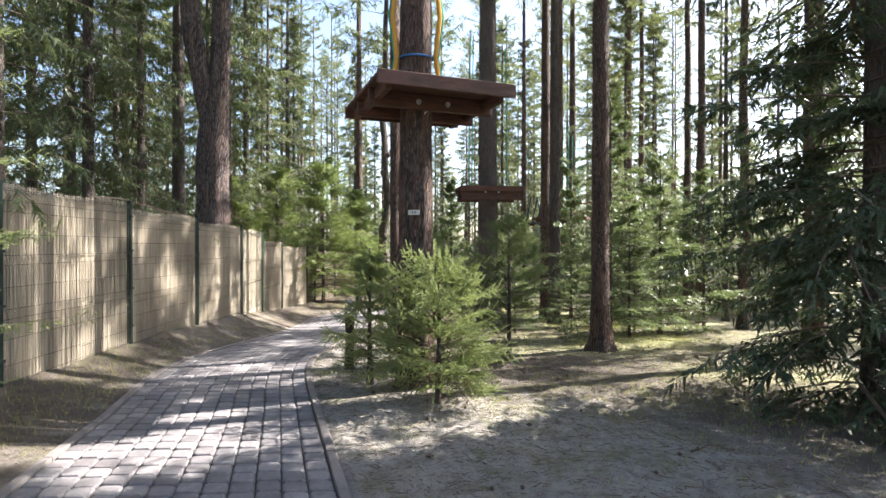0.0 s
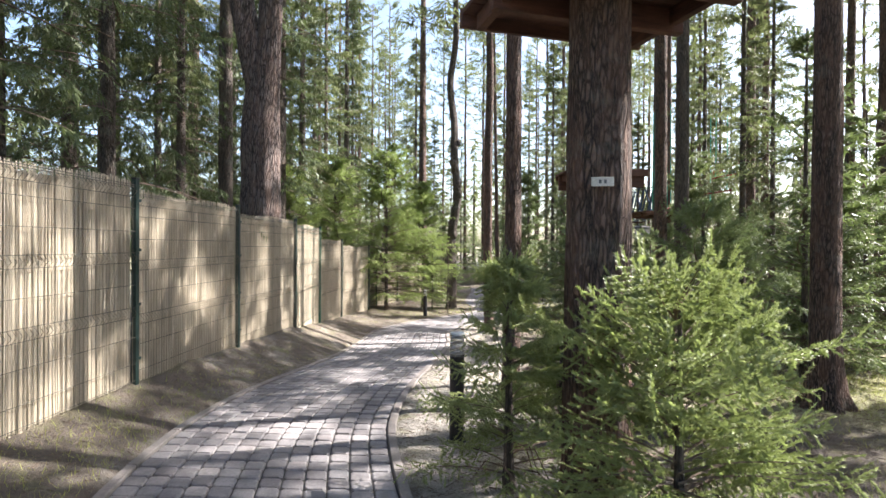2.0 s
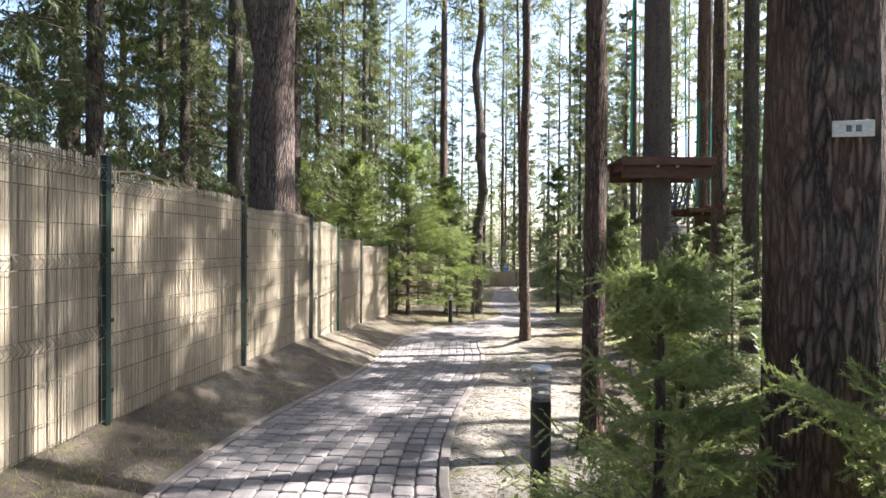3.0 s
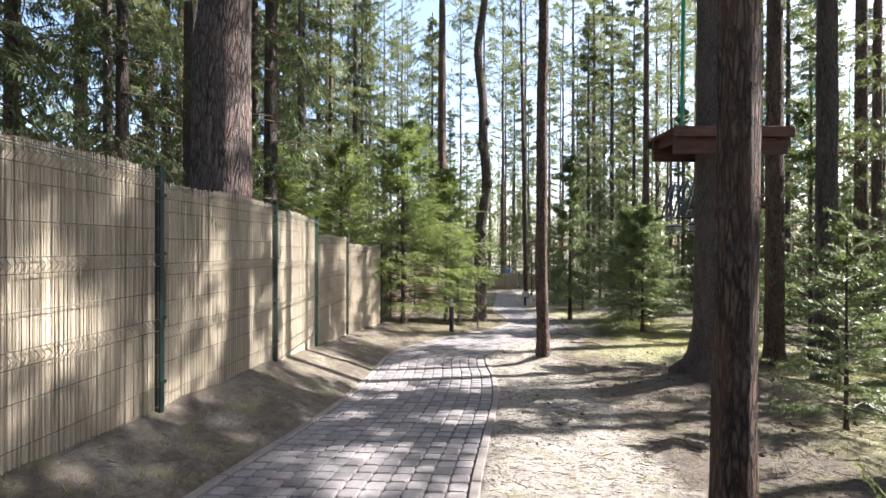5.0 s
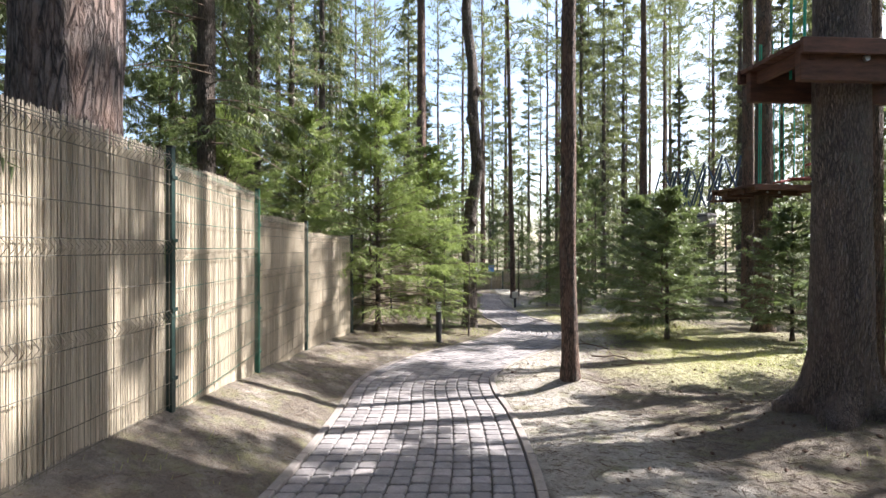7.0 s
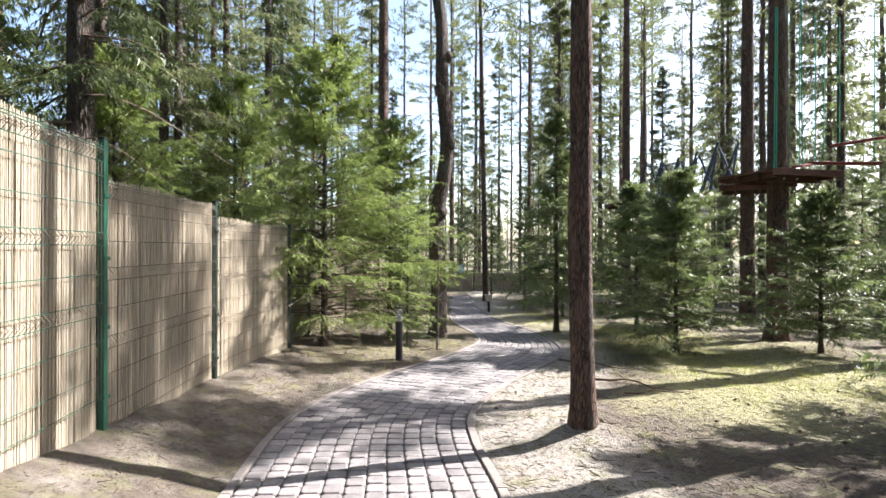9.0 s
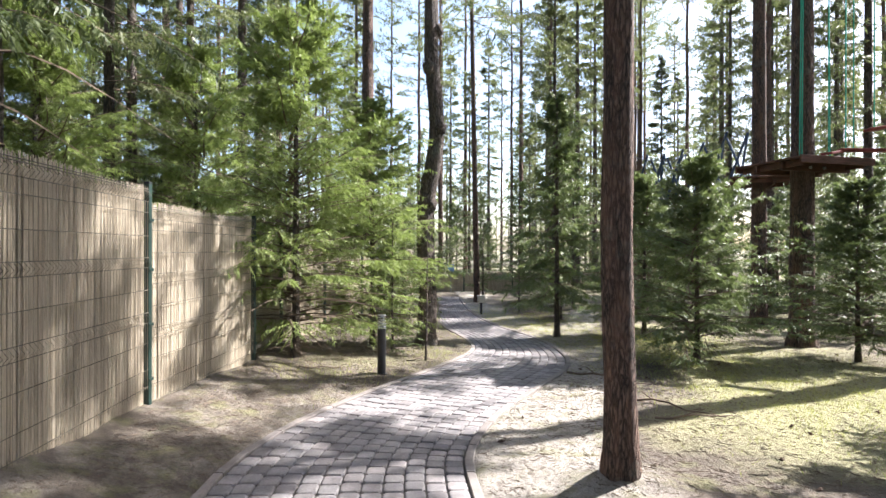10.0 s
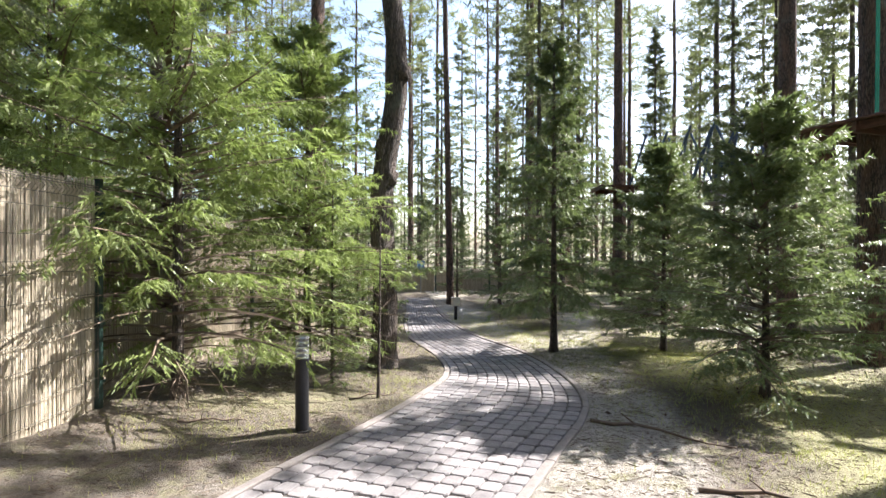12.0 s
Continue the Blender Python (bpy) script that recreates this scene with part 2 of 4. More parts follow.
# ---- the lie of the land ----
PROFILE_Y = [-40, -3, 0, 4, 7, 10, 14, 18, 22.8, 31, 60]
PROFILE_Z = [-0.12, -0.12, -0.13, -0.20, -0.32, -0.55, -0.86, -0.94, -1.14, -1.18, -1.18]
LEFT = [(0.2, -8), (-0.6, -2), (-1.33, 1.4), (-1.62, 3.1), (-1.98, 4.7), (-2.10, 6.0), (-2.0, 7.8), (-1.83, 9.6), (-1.77, 11.0), (-1.8, 12.8),
        (-1.88, 14.6), (-1.6, 15.9), (-1.0, 17.1), (-0.25, 18.3), (0.5, 19.7), (1.0, 21.0), (1.03, 22.7), (0.72, 24.6), (0.75, 27.0), (1.0, 30.0), (1.2, 34.0)]
RIGHT = [(2.6, -8), (1.75, -2), (0.88, 1.4), (0.45, 3.1), (0.06, 4.7), (-0.12, 6.0), (-0.06, 7.8), (0.10, 9.6), (0.22, 11.0), (0.26, 12.8),
         (0.20, 14.5), (0.32, 15.3), (0.75, 16.3), (1.45, 17.4), (2.3, 18.8), (2.68, 20.4), (2.72, 22.7), (2.25, 24.6), (2.0, 27.0), (2.0, 30.0), (2.2, 34.0)]


def spline(points, n):
    p = np.array(points, float)
    p = np.vstack([2 * p[0] - p[1], p, 2 * p[-1] - p[-2]])
    out = []
    for i in range(1, len(p) - 2):
        for u in np.arange(n) / n:
            a, b, c, d = p[i - 1:i + 3]
            out.append(0.5 * (2 * b + (c - a) * u + (2 * a - 5 * b + 4 * c - d) * u * u + (3 * b - a - 3 * c + d) * u ** 3))
    out.append(p[-2])
    return np.array(out)


EDGE_L, EDGE_R = spline(LEFT, 24), spline(RIGHT, 24)
MIDLINE = (EDGE_L + EDGE_R) / 2
FENCE = [(-2.75, -6.6), (-2.75, -4.08), (-2.75, -1.56), (-2.78, 0.96), (-2.8, 3.48), (-2.8, 6.0), (-2.8, 8.5), (-2.72, 11.0), (-2.9, 13.5), (-2.93, 16.0), (-2.62, 18.72)]
FENCE_TOP = [2.03, 2.03, 2.03, 2.03, 2.03, 1.95, 1.87, 1.81, 1.53, 1.36]


def profile(y):
    return np.interp(y, PROFILE_Y, PROFILE_Z)


def fence_x(y):
    return np.interp(y, [p[1] for p in FENCE], [p[0] for p in FENCE])


FENCE_BASE_Y = [-10, 6, 8.5, 11, 13.5, 16, 18, 22]
FENCE_BASE_Z = [0.02, 0.0, -0.09, -0.2, -0.46, -0.66, -0.74, -0.95]


def bumps(x, y):
    return (0.018 * np.sin(x * 1.7 + 0.6 * y) * np.sin(y * 1.3 - 0.4 * x) + 0.016 * np.sin(x * 4.1 + 1) * np.sin(y * 3.7)
            + 0.012 * np.sin(x * 9.3 + y * 2.1) * np.sin(y * 8.7 - x * 3.3))


def smooth01(v):
    v = np.clip(v, 0, 1)
    return v * v * (3 - 2 * v)


def edges_at(y):
    return np.interp(y, EDGE_L[:, 1], EDGE_L[:, 0]), np.interp(y, EDGE_R[:, 1], EDGE_R[:, 0])


def land(x, y):
    """Height of the ground at arrays or numbers x, y."""
    x, y = np.asarray(x, float), np.asarray(y, float)
    z = profile(y)
    l, r = edges_at(y)
    out = np.maximum(np.maximum(l - x, x - r), 0)
    on = smooth01((np.minimum(x - l, r - x) - 0.01) / 0.1) * ((y > -9) & (y < 34.5))
    span = np.maximum(l - fence_x(y), 0.3)
    bank = np.clip((l - x) / span, 0, 1.15) * (np.interp(y, FENCE_BASE_Y, FENCE_BASE_Z) - profile(y)) * (y < 24)
    mound = 0.17 * np.exp(-((x - 1.2) ** 2 + (y - 14.15) ** 2) / 0.2) + 0.22 * np.exp(-((x - 3.36) ** 2 + (y - 12.05) ** 2) / 1.3)
    far = smooth01((np.hypot(x, y - 10) - 35) / 60)
    return z + bank + (bumps(x, y) * smooth01(out / 0.6) + mound) * (1 - far) - 0.10 * on + 0.0


def spot(x, y):
    return float(land(x, y))


def build_ground():
    def axis(lo, hi, near_lo, near_hi, step):
        a = [near_lo]
        d = step
        while a[-1] > lo:
            d *= 1.25
            a.append(a[-1] - d)
        b = [near_hi]
        d = step
        while b[-1] < hi:
            d *= 1.25
            b.append(b[-1] + d)
        return np.array(a[::-1] + list(np.arange(near_lo + step, near_hi, step)) + b)
    xs, ys = axis(-900, 900, -6, 9, 0.11), axis(-900, 900, -8, 31, 0.14)
    X, Y = np.meshgrid(xs, ys)
    Z = land(X, Y)
    V = np.stack([X.ravel(), Y.ravel(), Z.ravel()], 1)
    nx, ny = len(xs), len(ys)
    i = (np.arange(ny - 1)[:, None] * nx + np.arange(nx - 1)[None]).ravel()
    F = np.stack([i, i + 1, i + nx + 1, i + nx], 1)
    ob = link_mesh("ground", V, F, GROUND, smooth=True)
    l, r = edges_at(Y)
    right = (X - r)
    wild = 0.2 + smooth01((right - 0.75) / 1.1) * 0.42 + smooth01((right - 2.0) / 2.0) * 0.15
    sandy = np.exp(-((X - 2.6) ** 2 / 6 + (Y - 1.5) ** 2 / 6)) * 0.55 + np.exp(-((X - 0.5) ** 2 / 0.7 + (Y - 10.5) ** 2 / 14)) * 0.5
    track = np.exp(-((X - 2.1 - 0.36 * (Y - 18)) / 0.6) ** 2) * smooth01((Y - 15.5) / 1.5) * smooth01((30 - Y) / 3)
    wild = np.where(X > r, wild - sandy, 0.46 + 0.16 * smooth01((l - X) / 0.8) * (Y < 7) + 0.16 * smooth01((Y - 17.6) / 0.8))
    wild = np.where(np.abs(X) > 9, 0.8, np.clip(wild, 0, 1))
    for cx, cy, sx, sy in ((4.7, 16.9, 1.5, 1.6), (4.6, 21.0, 1.6, 3.0), (5.3, 7.6, 1.8, 1.0), (6.5, 12.0, 1.4, 2.5)):
        wild = wild + 0.62 * np.exp(-((X - cx) / sx) ** 2 - ((Y - cy) / sy) ** 2)
    wild = wild - 0.75 * track
    at = ob.data.attributes.new("wild", "FLOAT", "POINT")
    at.data.foreach_set("value", np.clip(wild, 0, 1.6).astype(np.float32).ravel())
    tagged(ob, "sandy forest floor with needle litter and moss", "ground", kind="structure")


build_ground()


# ---- trees ----
def trunk_mesh(rng, h, r, sides=12, flare=0.5, lean=0.0, wave=0.0, step=0.45):
    zs = np.concatenate([[-0.3, 0, 0.06, 0.14, 0.25, 0.4, 0.6], np.arange(0.9, h, step), [h]])
    a = np.linspace(0, 2 * np.pi, sides, endpoint=False)
    ph = rng.uniform(0, 6.28, 4)
    cx = lean * zs + wave * (np.sin(zs * 0.9 + ph[0]) - np.sin(ph[0]) + 0.5 * np.sin(zs * 2.1 + ph[1]) - 0.5 * np.sin(ph[1]))
    cy = wave * 0.7 * (np.sin(zs * 1.1 + ph[2]) - np.sin(ph[2]))
    rad = r * (1 - 0.72 * np.clip(zs, 0, h) / h) * (1 + flare * np.exp(-np.clip(zs, 0, 9) / 0.22))
    R = rad[:, None] * (1 + 0.05 * rng.normal(size=(len(zs), sides)) * 0.6 + 0.06 * np.sin(a * 3 + ph[3])[None] + flare * 0.35 * np.exp(-np.clip(zs, 0, 9) / 0.18)[:, None] * np.sin(a * 5 + ph[1])[None])
    V = np.stack([cx[:, None] + R * np.cos(a), cy[:, None] + R * np.sin(a), np.repeat(zs[:, None], sides, 1)], 2).reshape(-1, 3)
    n = len(zs)
    i = np.arange(n - 1)[:, None] * sides
    j = np.arange(sides)[None]
    k = (j + 1) % sides
    F = np.stack([i + j, i + k, i + sides + k, i + sides + j], 2).reshape(-1, 4)
    return V, F


def norm(v):
    return v / np.maximum(np.linalg.norm(v, axis=-1, keepdims=True), 1e-6)


def crown_mesh(rng, h, base, rmax, whorls, per, lats=14, subs=8, blade=0.16, width=0.2, droop=0.5, lift=0.1, hang=0.3, power=0.8, needles=0, gaps=0.1, dead=0):
    """Triangles of a conifer crown: limbs in whorls, side twigs on the limbs, and shoots or needles on the twigs."""
    Vs, Ms = [], []
    for w in range(whorls):
        t = (w + rng.uniform(-0.3, 0.3)) / whorls
        t = min(max(t, 0), 0.985)
        z0 = base + (h - base) * t
        for b in range(per):
            if rng.random() < gaps:
                continue
            az = rng.uniform(0, 6.283)
            L = rmax * ((1 - t) ** power * 0.92 + 0.06) * rng.uniform(0.5, 1.22)
            out = np.array([math.cos(az), math.sin(az), 0])
            side = np.array([-out[1], out[0], 0])
            zb = z0 + rng.uniform(-0.5, 0.5) * (h - base) / whorls
            dr = droop * (1 - t) * rng.uniform(0.7, 1.3)
            li = lift + 0.5 * t

            def at(s):
                s = np.asarray(s)[..., None]
                return np.array([0, 0, zb]) + out * (L * s) + np.array([0, 0, 1.0]) * (L * (li * s - dr * s * s * (1 - 0.35 * s))) + side * (0.08 * L * np.sin(3 * s + az))
            ss = np.linspace(0, 1, 5)
            P = at(ss)
            r0 = 0.004 + 0.012 * L
            for q in range(4):
                ra, rb = r0 * (1 - 0.22 * q), r0 * (1 - 0.22 * (q + 1))
                up = np.array([0, 0, 1.0])
                a0, a1, a2 = P[q] + side * ra, P[q] - side * ra, P[q] + up * ra
                c0, c1, c2 = P[q + 1] + side * rb, P[q + 1] - side * rb, P[q + 1] + up * rb
                Vs.append(np.array([a0, c0, a1, a1, c0, c1, a0, a2, c0, a2, c2, c0, a1, c1, a2, a2, c1, c2]))
                Ms.append(np.ones(6))
            if dead and t < dead and rng.random() < 0.7:
                continue
            s = np.sort(rng.uniform(0.12, 1.0, lats))
            s[-1] = 1.0
            Q = at(s)
            T = norm(at(np.minimum(s + 0.02, 1.02)) - at(s - 0.02))
            sg = np.where(np.arange(lats) % 2 == 0, 1.0, -1.0)[:, None]
            sg[-1] = 0
            d = norm(T * 0.75 + sg * side * rng.uniform(0.5, 0.95, (lats, 1)) + np.array([0, 0, -1.0]) * hang * rng.uniform(0.2, 1.4, (lats, 1)))
            ll = (L * 0.42 * (1.05 - 0.8 * s) + blade * 0.8) * rng.uniform(0.6, 1.2, lats)
            u = np.linspace(0.08, 1.0, subs)[None, :, None]
            O = Q[:, None] + d[:, None] * (ll[:, None, None] * u)
            n2 = norm(np.cross(d, T + 1e-3 + np.array([0, 0, 0.15])))
            n2 = norm(np.cross(d, n2))
            alt = np.where(np.arange(subs) % 2 == 0, 1.0, -1.0)[None, :, None]
            e = norm(d[:, None] * 0.72 + n2[:, None] * alt * 0.7 + rng.normal(0, 0.1 if needles else 0.2, (lats, subs, 3)) + np.array([0, 0, -0.5]) * hang)
            bl = blade * rng.uniform(0.6, 1.3, (lats, subs, 1)) * (1.1 - 0.35 * u)
            O, e, bl = O.reshape(-1, 3), e.reshape(-1, 3), bl.reshape(-1, 1)
            if needles:
                k = needles
                un = rng.uniform(0, 1, (len(O), k, 1))
                base_p = O[:, None] + e[:, None] * bl[:, None] * un
                rad = rng.normal(size=(len(O), k, 3))
                rad[..., 2] += 0.35
                rad = norm(rad - e[:, None] * np.sum(rad * e[:, None], -1, keepdims=True))
                nd = norm(e[:, None] * 0.75 + rad * 0.75)
                nl = 0.019 * rng.uniform(0.7, 1.25, (len(O), k, 1))
                wv = norm(np.cross(nd, rad + 0.01)) * 0.0034
                tri = np.stack([base_p - wv, base_p + wv, base_p + nd * nl], 2)
                Vs.append(tri.reshape(-1, 3))
                Ms.append(np.zeros(tri.shape[0] * tri.shape[1]))
                wv = norm(np.cross(e, rng.normal(size=e.shape))) * 0.003
                tri = np.stack([O - wv, O + wv, O + e * bl], 1)
                Vs.append(tri.reshape(-1, 3))
                Ms.append(np.zeros(len(tri)))
            else:
                wv = norm(np.cross(e, rng.normal(0, 0.45, e.shape) + np.array([0, 0, 1.0]))) * bl * width * 0.5
                tri = np.stack([O - wv, O + wv, O + e * bl], 1)
                Vs.append(tri.reshape(-1, 3))
                Ms.append(np.zeros(len(tri)))
    V = np.concatenate(Vs)
    return V, np.arange(len(V)).reshape(-1, 3), np.concatenate(Ms)


def conifer(name, seed, h, r, crown, label, bark=BARK_GREY, needle=NEEDLE_FAR, sides=10, flare=0.4, wave=0.0, lean=0.0, group="forest trees"):
    rng = np.random.default_rng(seed)
    e = thing(name, Matrix(), label, "tree", group)
    V, F = trunk_mesh(rng, h, r, sides, flare, lean, wave)
    link_mesh("trunk", V, F, bark, e, smooth=True)
    if crown:
        V, F, M = crown_mesh(rng, h * 1.0, **crown)
        link_mesh("crown", V, F, [needle, TWIG], e, index=M)
    return e


def place(ob, x, y, rz=0.0, s=1.0, label="", dz=0.0):
    c = copy_thing(ob, pose(x, y, spot(x, y) + dz, 0, 0, rz))
    c.scale = (s, s, s)
    if label:
        tagged(c, label)
    return c


def settle(ob, x, y, rz=0.0, dz=0.0):
    ob.matrix_world = pose(x, y, spot(x, y) + dz, 0, 0, rz)
    return ob


# ---- forest: the kinds of tree, each built once ----
TALL_SPRUCE = [conifer("spruce_tree", 10 + i, 21 + 2 * i, 0.17 + 0.015 * i,
                       dict(base=3.0 + i, rmax=2.5, whorls=28, per=5, lats=12, subs=9, blade=0.26, width=0.28, droop=0.7, lift=0.12, hang=0.7, gaps=0.1, dead=0.06),
                       "tall spruce with drooping dark green boughs") for i in range(3)]
THIN_PINE = [conifer("pine_tree", 20 + i, 23 + i, 0.125 + 0.012 * i,
                     dict(base=10.0 + i, rmax=2.1, whorls=14, per=4, lats=9, subs=8, blade=0.3, width=0.25, droop=0.15, lift=0.35, hang=0.1, power=0.45, gaps=0.25),
                     "slender forest pine with bare trunk and high crown", bark=BARK, flare=0.25, wave=0.02) for i in range(3)]
FINE_SPRUCE = [conifer("spruce_tree", 50 + i, 19 + 3 * i, 0.15 + 0.02 * i,
                      dict(base=1.8 + 0.8 * i, rmax=2.3, whorls=30, per=5, lats=15, subs=13, blade=0.15, width=0.24, droop=0.75, lift=0.12, hang=0.85, gaps=0.12, dead=0.06),
                      "tall spruce with drooping dark green boughs", needle=NEEDLE_SHADE) for i in range(2)]
BROOM_SPRUCE = [conifer("spruce_tree", 30 + i, 17 + 2 * i, 0.11 + 0.01 * i,
                        dict(base=1.6, rmax=1.9, whorls=27, per=5, lats=13, subs=12, blade=0.16, width=0.26, droop=0.6, lift=0.1, hang=0.6, gaps=0.2, dead=0.12),
                        "middle-sized dark spruce with hanging boughs") for i in range(2)]
# Pine kind with a dense crown, added only to block sun from the fence.
SHADE_PINE = conifer("pine_tree", 55, 20, 0.13, dict(base=10.5, rmax=1.5, whorls=19, per=6, lats=11, subs=10, blade=0.25, width=0.26, droop=0.2, lift=0.3, hang=0.2, power=0.4, gaps=0.22),
                    "slender pine with a full green crown, added to cast shade", bark=BARK, flare=0.25, wave=0.02)
YOUNG = [conifer("young_spruce", 40 + i, 3.6 + 0.8 * i, 0.035 + 0.008 * i,
                 dict(base=0.3, rmax=1.25 + 0.1 * i, whorls=16, per=5, lats=14, subs=11, blade=0.11, width=0.24, droop=0.32, lift=0.24, hang=0.3, gaps=0.1),
                 "young green spruce growing among the trees", needle=NEEDLE, sides=7, group="young spruces") for i in range(3)]

rng = np.random.default_rng(5)


def clear_of(x, y, taken, gap):
    return all((x - a) ** 2 + (y - b) ** 2 > gap * gap for a, b in taken)


TAKEN = []


SUNNY = [(3.5, 16.5, -0.9), (5.0, 17.3, -0.9), (4.4, 15.6, -0.9), (3.0, 15.4, -0.9), (-0.4, 14.5, -0.8), (2.6, 14.6, -0.8), (1.0, 16.9, -0.9), (-0.3, 15.4, -0.8), (3.0, 16.8, -0.9),
         (-2.75, 5.2, 1.5), (-2.75, 9.5, 0.2), (-2.75, 10.5, 1.0), (-2.75, 11.3, 0.7), (-2.75, 12.5, 0.6), (-2.75, 16.2, 0.0), (-2.75, 17.4, 0.2), (-2.75, 7.2, 1.1),
         (0.0, 8.3, -0.4), (1.0, 9.2, -0.5), (2.3, 8.3, -0.4), (-0.7, 7.8, -0.4), (-0.5, 10.4, -0.5), (-2.2, 11.2, -0.3), (-2.3, 16.2, -0.6), (-2.1, 17.7, -0.7),
         (0.3, 6.4, -0.2), (-1.2, 3.3, -0.2), (1.7, 3.2, 1.0), (2.4, 2.3, -0.1), (0.9, 3.1, -0.1), (5.8, 7.3, -0.3),
         (-1.7, 19.0, 2.6), (-1.6, 19.0, 3.8), (2.0, 23.0, -1.1), (4.0, 18.5, 1.5), (5.3, 25.0, -1.1), (4.4, 22.8, -1.1)]
PLAN_SUN = Vector((SUN_DIR.x, SUN_DIR.y))


def keeps_sun(x, y, base, top, rad):
    for a, b, c in SUNNY:
        v = Vector((x - a, y - b))
        d = v.dot(PLAN_SUN)
        if d > 0 and abs(v.cross(PLAN_SUN)) < rad and base - 1.5 < c + d * math.tan(SUN_ELEV) + 0.9 < top:
            return False
    return True


def scatter(kinds, n, xr, yr, gap, smin, smax, crown=None):
    k = 0
    for _ in range(n * 12):
        if k >= n:
            break
        x, y = rng.uniform(*xr), rng.uniform(*yr)
        l, r = edges_at(y)
        if -9 < y < 34 and fence_x(min(y, 18)) - 0.9 < x < r + 3.3:
            continue
        if 34 <= y < 42 and -1 < x < 6:
            continue
        if 20 < y < 35 and abs(x - 3.4 - 0.45 * (y - 20)) < 1.2:
            continue
        if not clear_of(x, y, TAKEN, gap) or (crown and not keeps_sun(x, y, *crown)):
            continue
        TAKEN.append((x, y))
        place(kinds[int(rng.integers(len(kinds)))], x, y, rng.uniform(0, 360), rng.uniform(smin, smax))
        k += 1


def tall_trunk(name, seed, x, y, r, h, label, bark=BARK, flare=0.3, wave=0.0, lean=0.0, crown_base=11.0, rz=0.0, rmax=2.3, sides=22, whorls=12):
    t = conifer(name, seed, h, r, dict(base=crown_base, rmax=rmax, whorls=whorls, per=4, lats=12, subs=7, blade=0.34, width=0.22, droop=0.3, lift=0.25, hang=0.3, power=0.5, gaps=0.2),
                label, bark=bark, sides=sides, flare=flare, wave=wave, lean=lean, group="trees along the path")
    settle(t, x, y, rz)
    TAKEN.append((x, y))
    return t


TREE_A = tall_trunk("pine_tree", 101, 1.36, 4.08, 0.205, 22, "thick pine carrying a climbing platform and a small white plate", flare=0.25)
TREE_B = tall_trunk("pine_tree", 102, 4.43, 6.6, 0.15, 23, "straight dark pine trunk with flared mossy foot", flare=0.7)
TREE_C = tall_trunk("pine_tree", 103, 1.2, 14.15, 0.114, 22, "slim reddish pine standing beside the paved path", flare=0.25, wave=0.015)
TREE_D = tall_trunk("pine_tree", 104, 1.04, 6.5, 0.093, 22, "rough reddish-brown pine trunk beside the path", flare=0.3, wave=0.008)
TREE_E = tall_trunk("spruce_tree", 105, 3.36, 12.05, 0.265, 25, "thick grey spruce with spreading roots and a climbing platform", bark=BARK_SPRUCE, flare=0.85, crown_base=13, sides=30)
TREE_F = tall_trunk("pine_tree", 106, 7.7, 20.7, 0.23, 24, "pine with climbing platform and green safety ropes", crown_base=13.0)
tall_trunk("pine_tree", 107, 9.5, 24.6, 0.21, 24, "grey-brown pine behind the climbing platform")
tall_trunk("pine_tree", 114, 8.4, 31.0, 0.19, 24, "straight pine holding the end of a rope bridge")
tall_trunk("pine_tree", 116, 9.8, 18.35, 0.17, 24, "pine with a dense crown beyond the rope course", crown_base=15.0)
tall_trunk("pine_tree", 108, 5.5, 14.4, 0.17, 23, "brown pine trunk among young spruces", crown_base=15.0)
tall_trunk("pine_tree", 117, 5.3, 12.6, 0.16, 23, "brown pine with hanging lichen beside a climbing tree", bark=BARK_GREY, crown_base=14.0)
CROOKED = tall_trunk("pine_tree", 109, 0.12, 21.3, 0.19, 19, "crooked pine trunk with knots and wavy outline", bark=BARK_GREY, wave=0.10, flare=0.3)


def trunk_knots(tree, heights, r):
    """Swollen burls on a trunk, each following the stem's own line."""
    g = random.Random(12)
    stem = [c for c in tree.children if c.name.startswith("trunk")][0].data
    for z, a, size in heights:
        ring = [v.co for v in stem.vertices if abs(v.co.z - z) < 0.3]
        c = sum((v.copy() for v in ring), Vector()) / len(ring)
        bm = bmesh.new()
        bmesh.ops.create_icosphere(bm, subdivisions=3, radius=1.0)
        for v in bm.verts:
            v.co *= 1 + 0.12 * math.sin(v.co.x * 5 + z) * math.sin(v.co.z * 6) + g.uniform(-0.04, 0.04)
            v.co = Vector((v.co.x * size, v.co.y * size, v.co.z * size * 1.35))
        bmesh.ops.translate(bm, verts=bm.verts, vec=Vector((c.x + math.cos(a) * r * 0.75, c.y + math.sin(a) * r * 0.75, z)))
        part("knot", bm, BARK_GREY, tree, "swollen bark knot", smooth=True)


trunk_knots(CROOKED, ((2.85, -0.4, 0.13), (3.3, -2.6, 0.1), (4.4, -0.8, 0.11), (5.6, -2.2, 0.12), (6.4, 0.1, 0.12)), 0.17)
tall_trunk("pine_tree", 110, -3.24, 10.62, 0.385, 24, "massive forked pine with flaking bark behind the fence", flare=0.2, bark=BARK_OLD)
FORK = [o for o in scene.objects if o.get("label", "").startswith("massive forked pine")][0]
fv, ff = trunk_mesh(np.random.default_rng(77), 17, 0.24, 18, 0.0, 0.0, 0.03)
fv[:, 0] -= 0.55 * smooth01((fv[:, 2] + 0.3) / 3.2) + 0.03 * np.clip(fv[:, 2] - 3, 0, 20)
fv[:, 2] += 4.1
stem = [c for c in FORK.children if c.name.startswith("trunk")][0].data
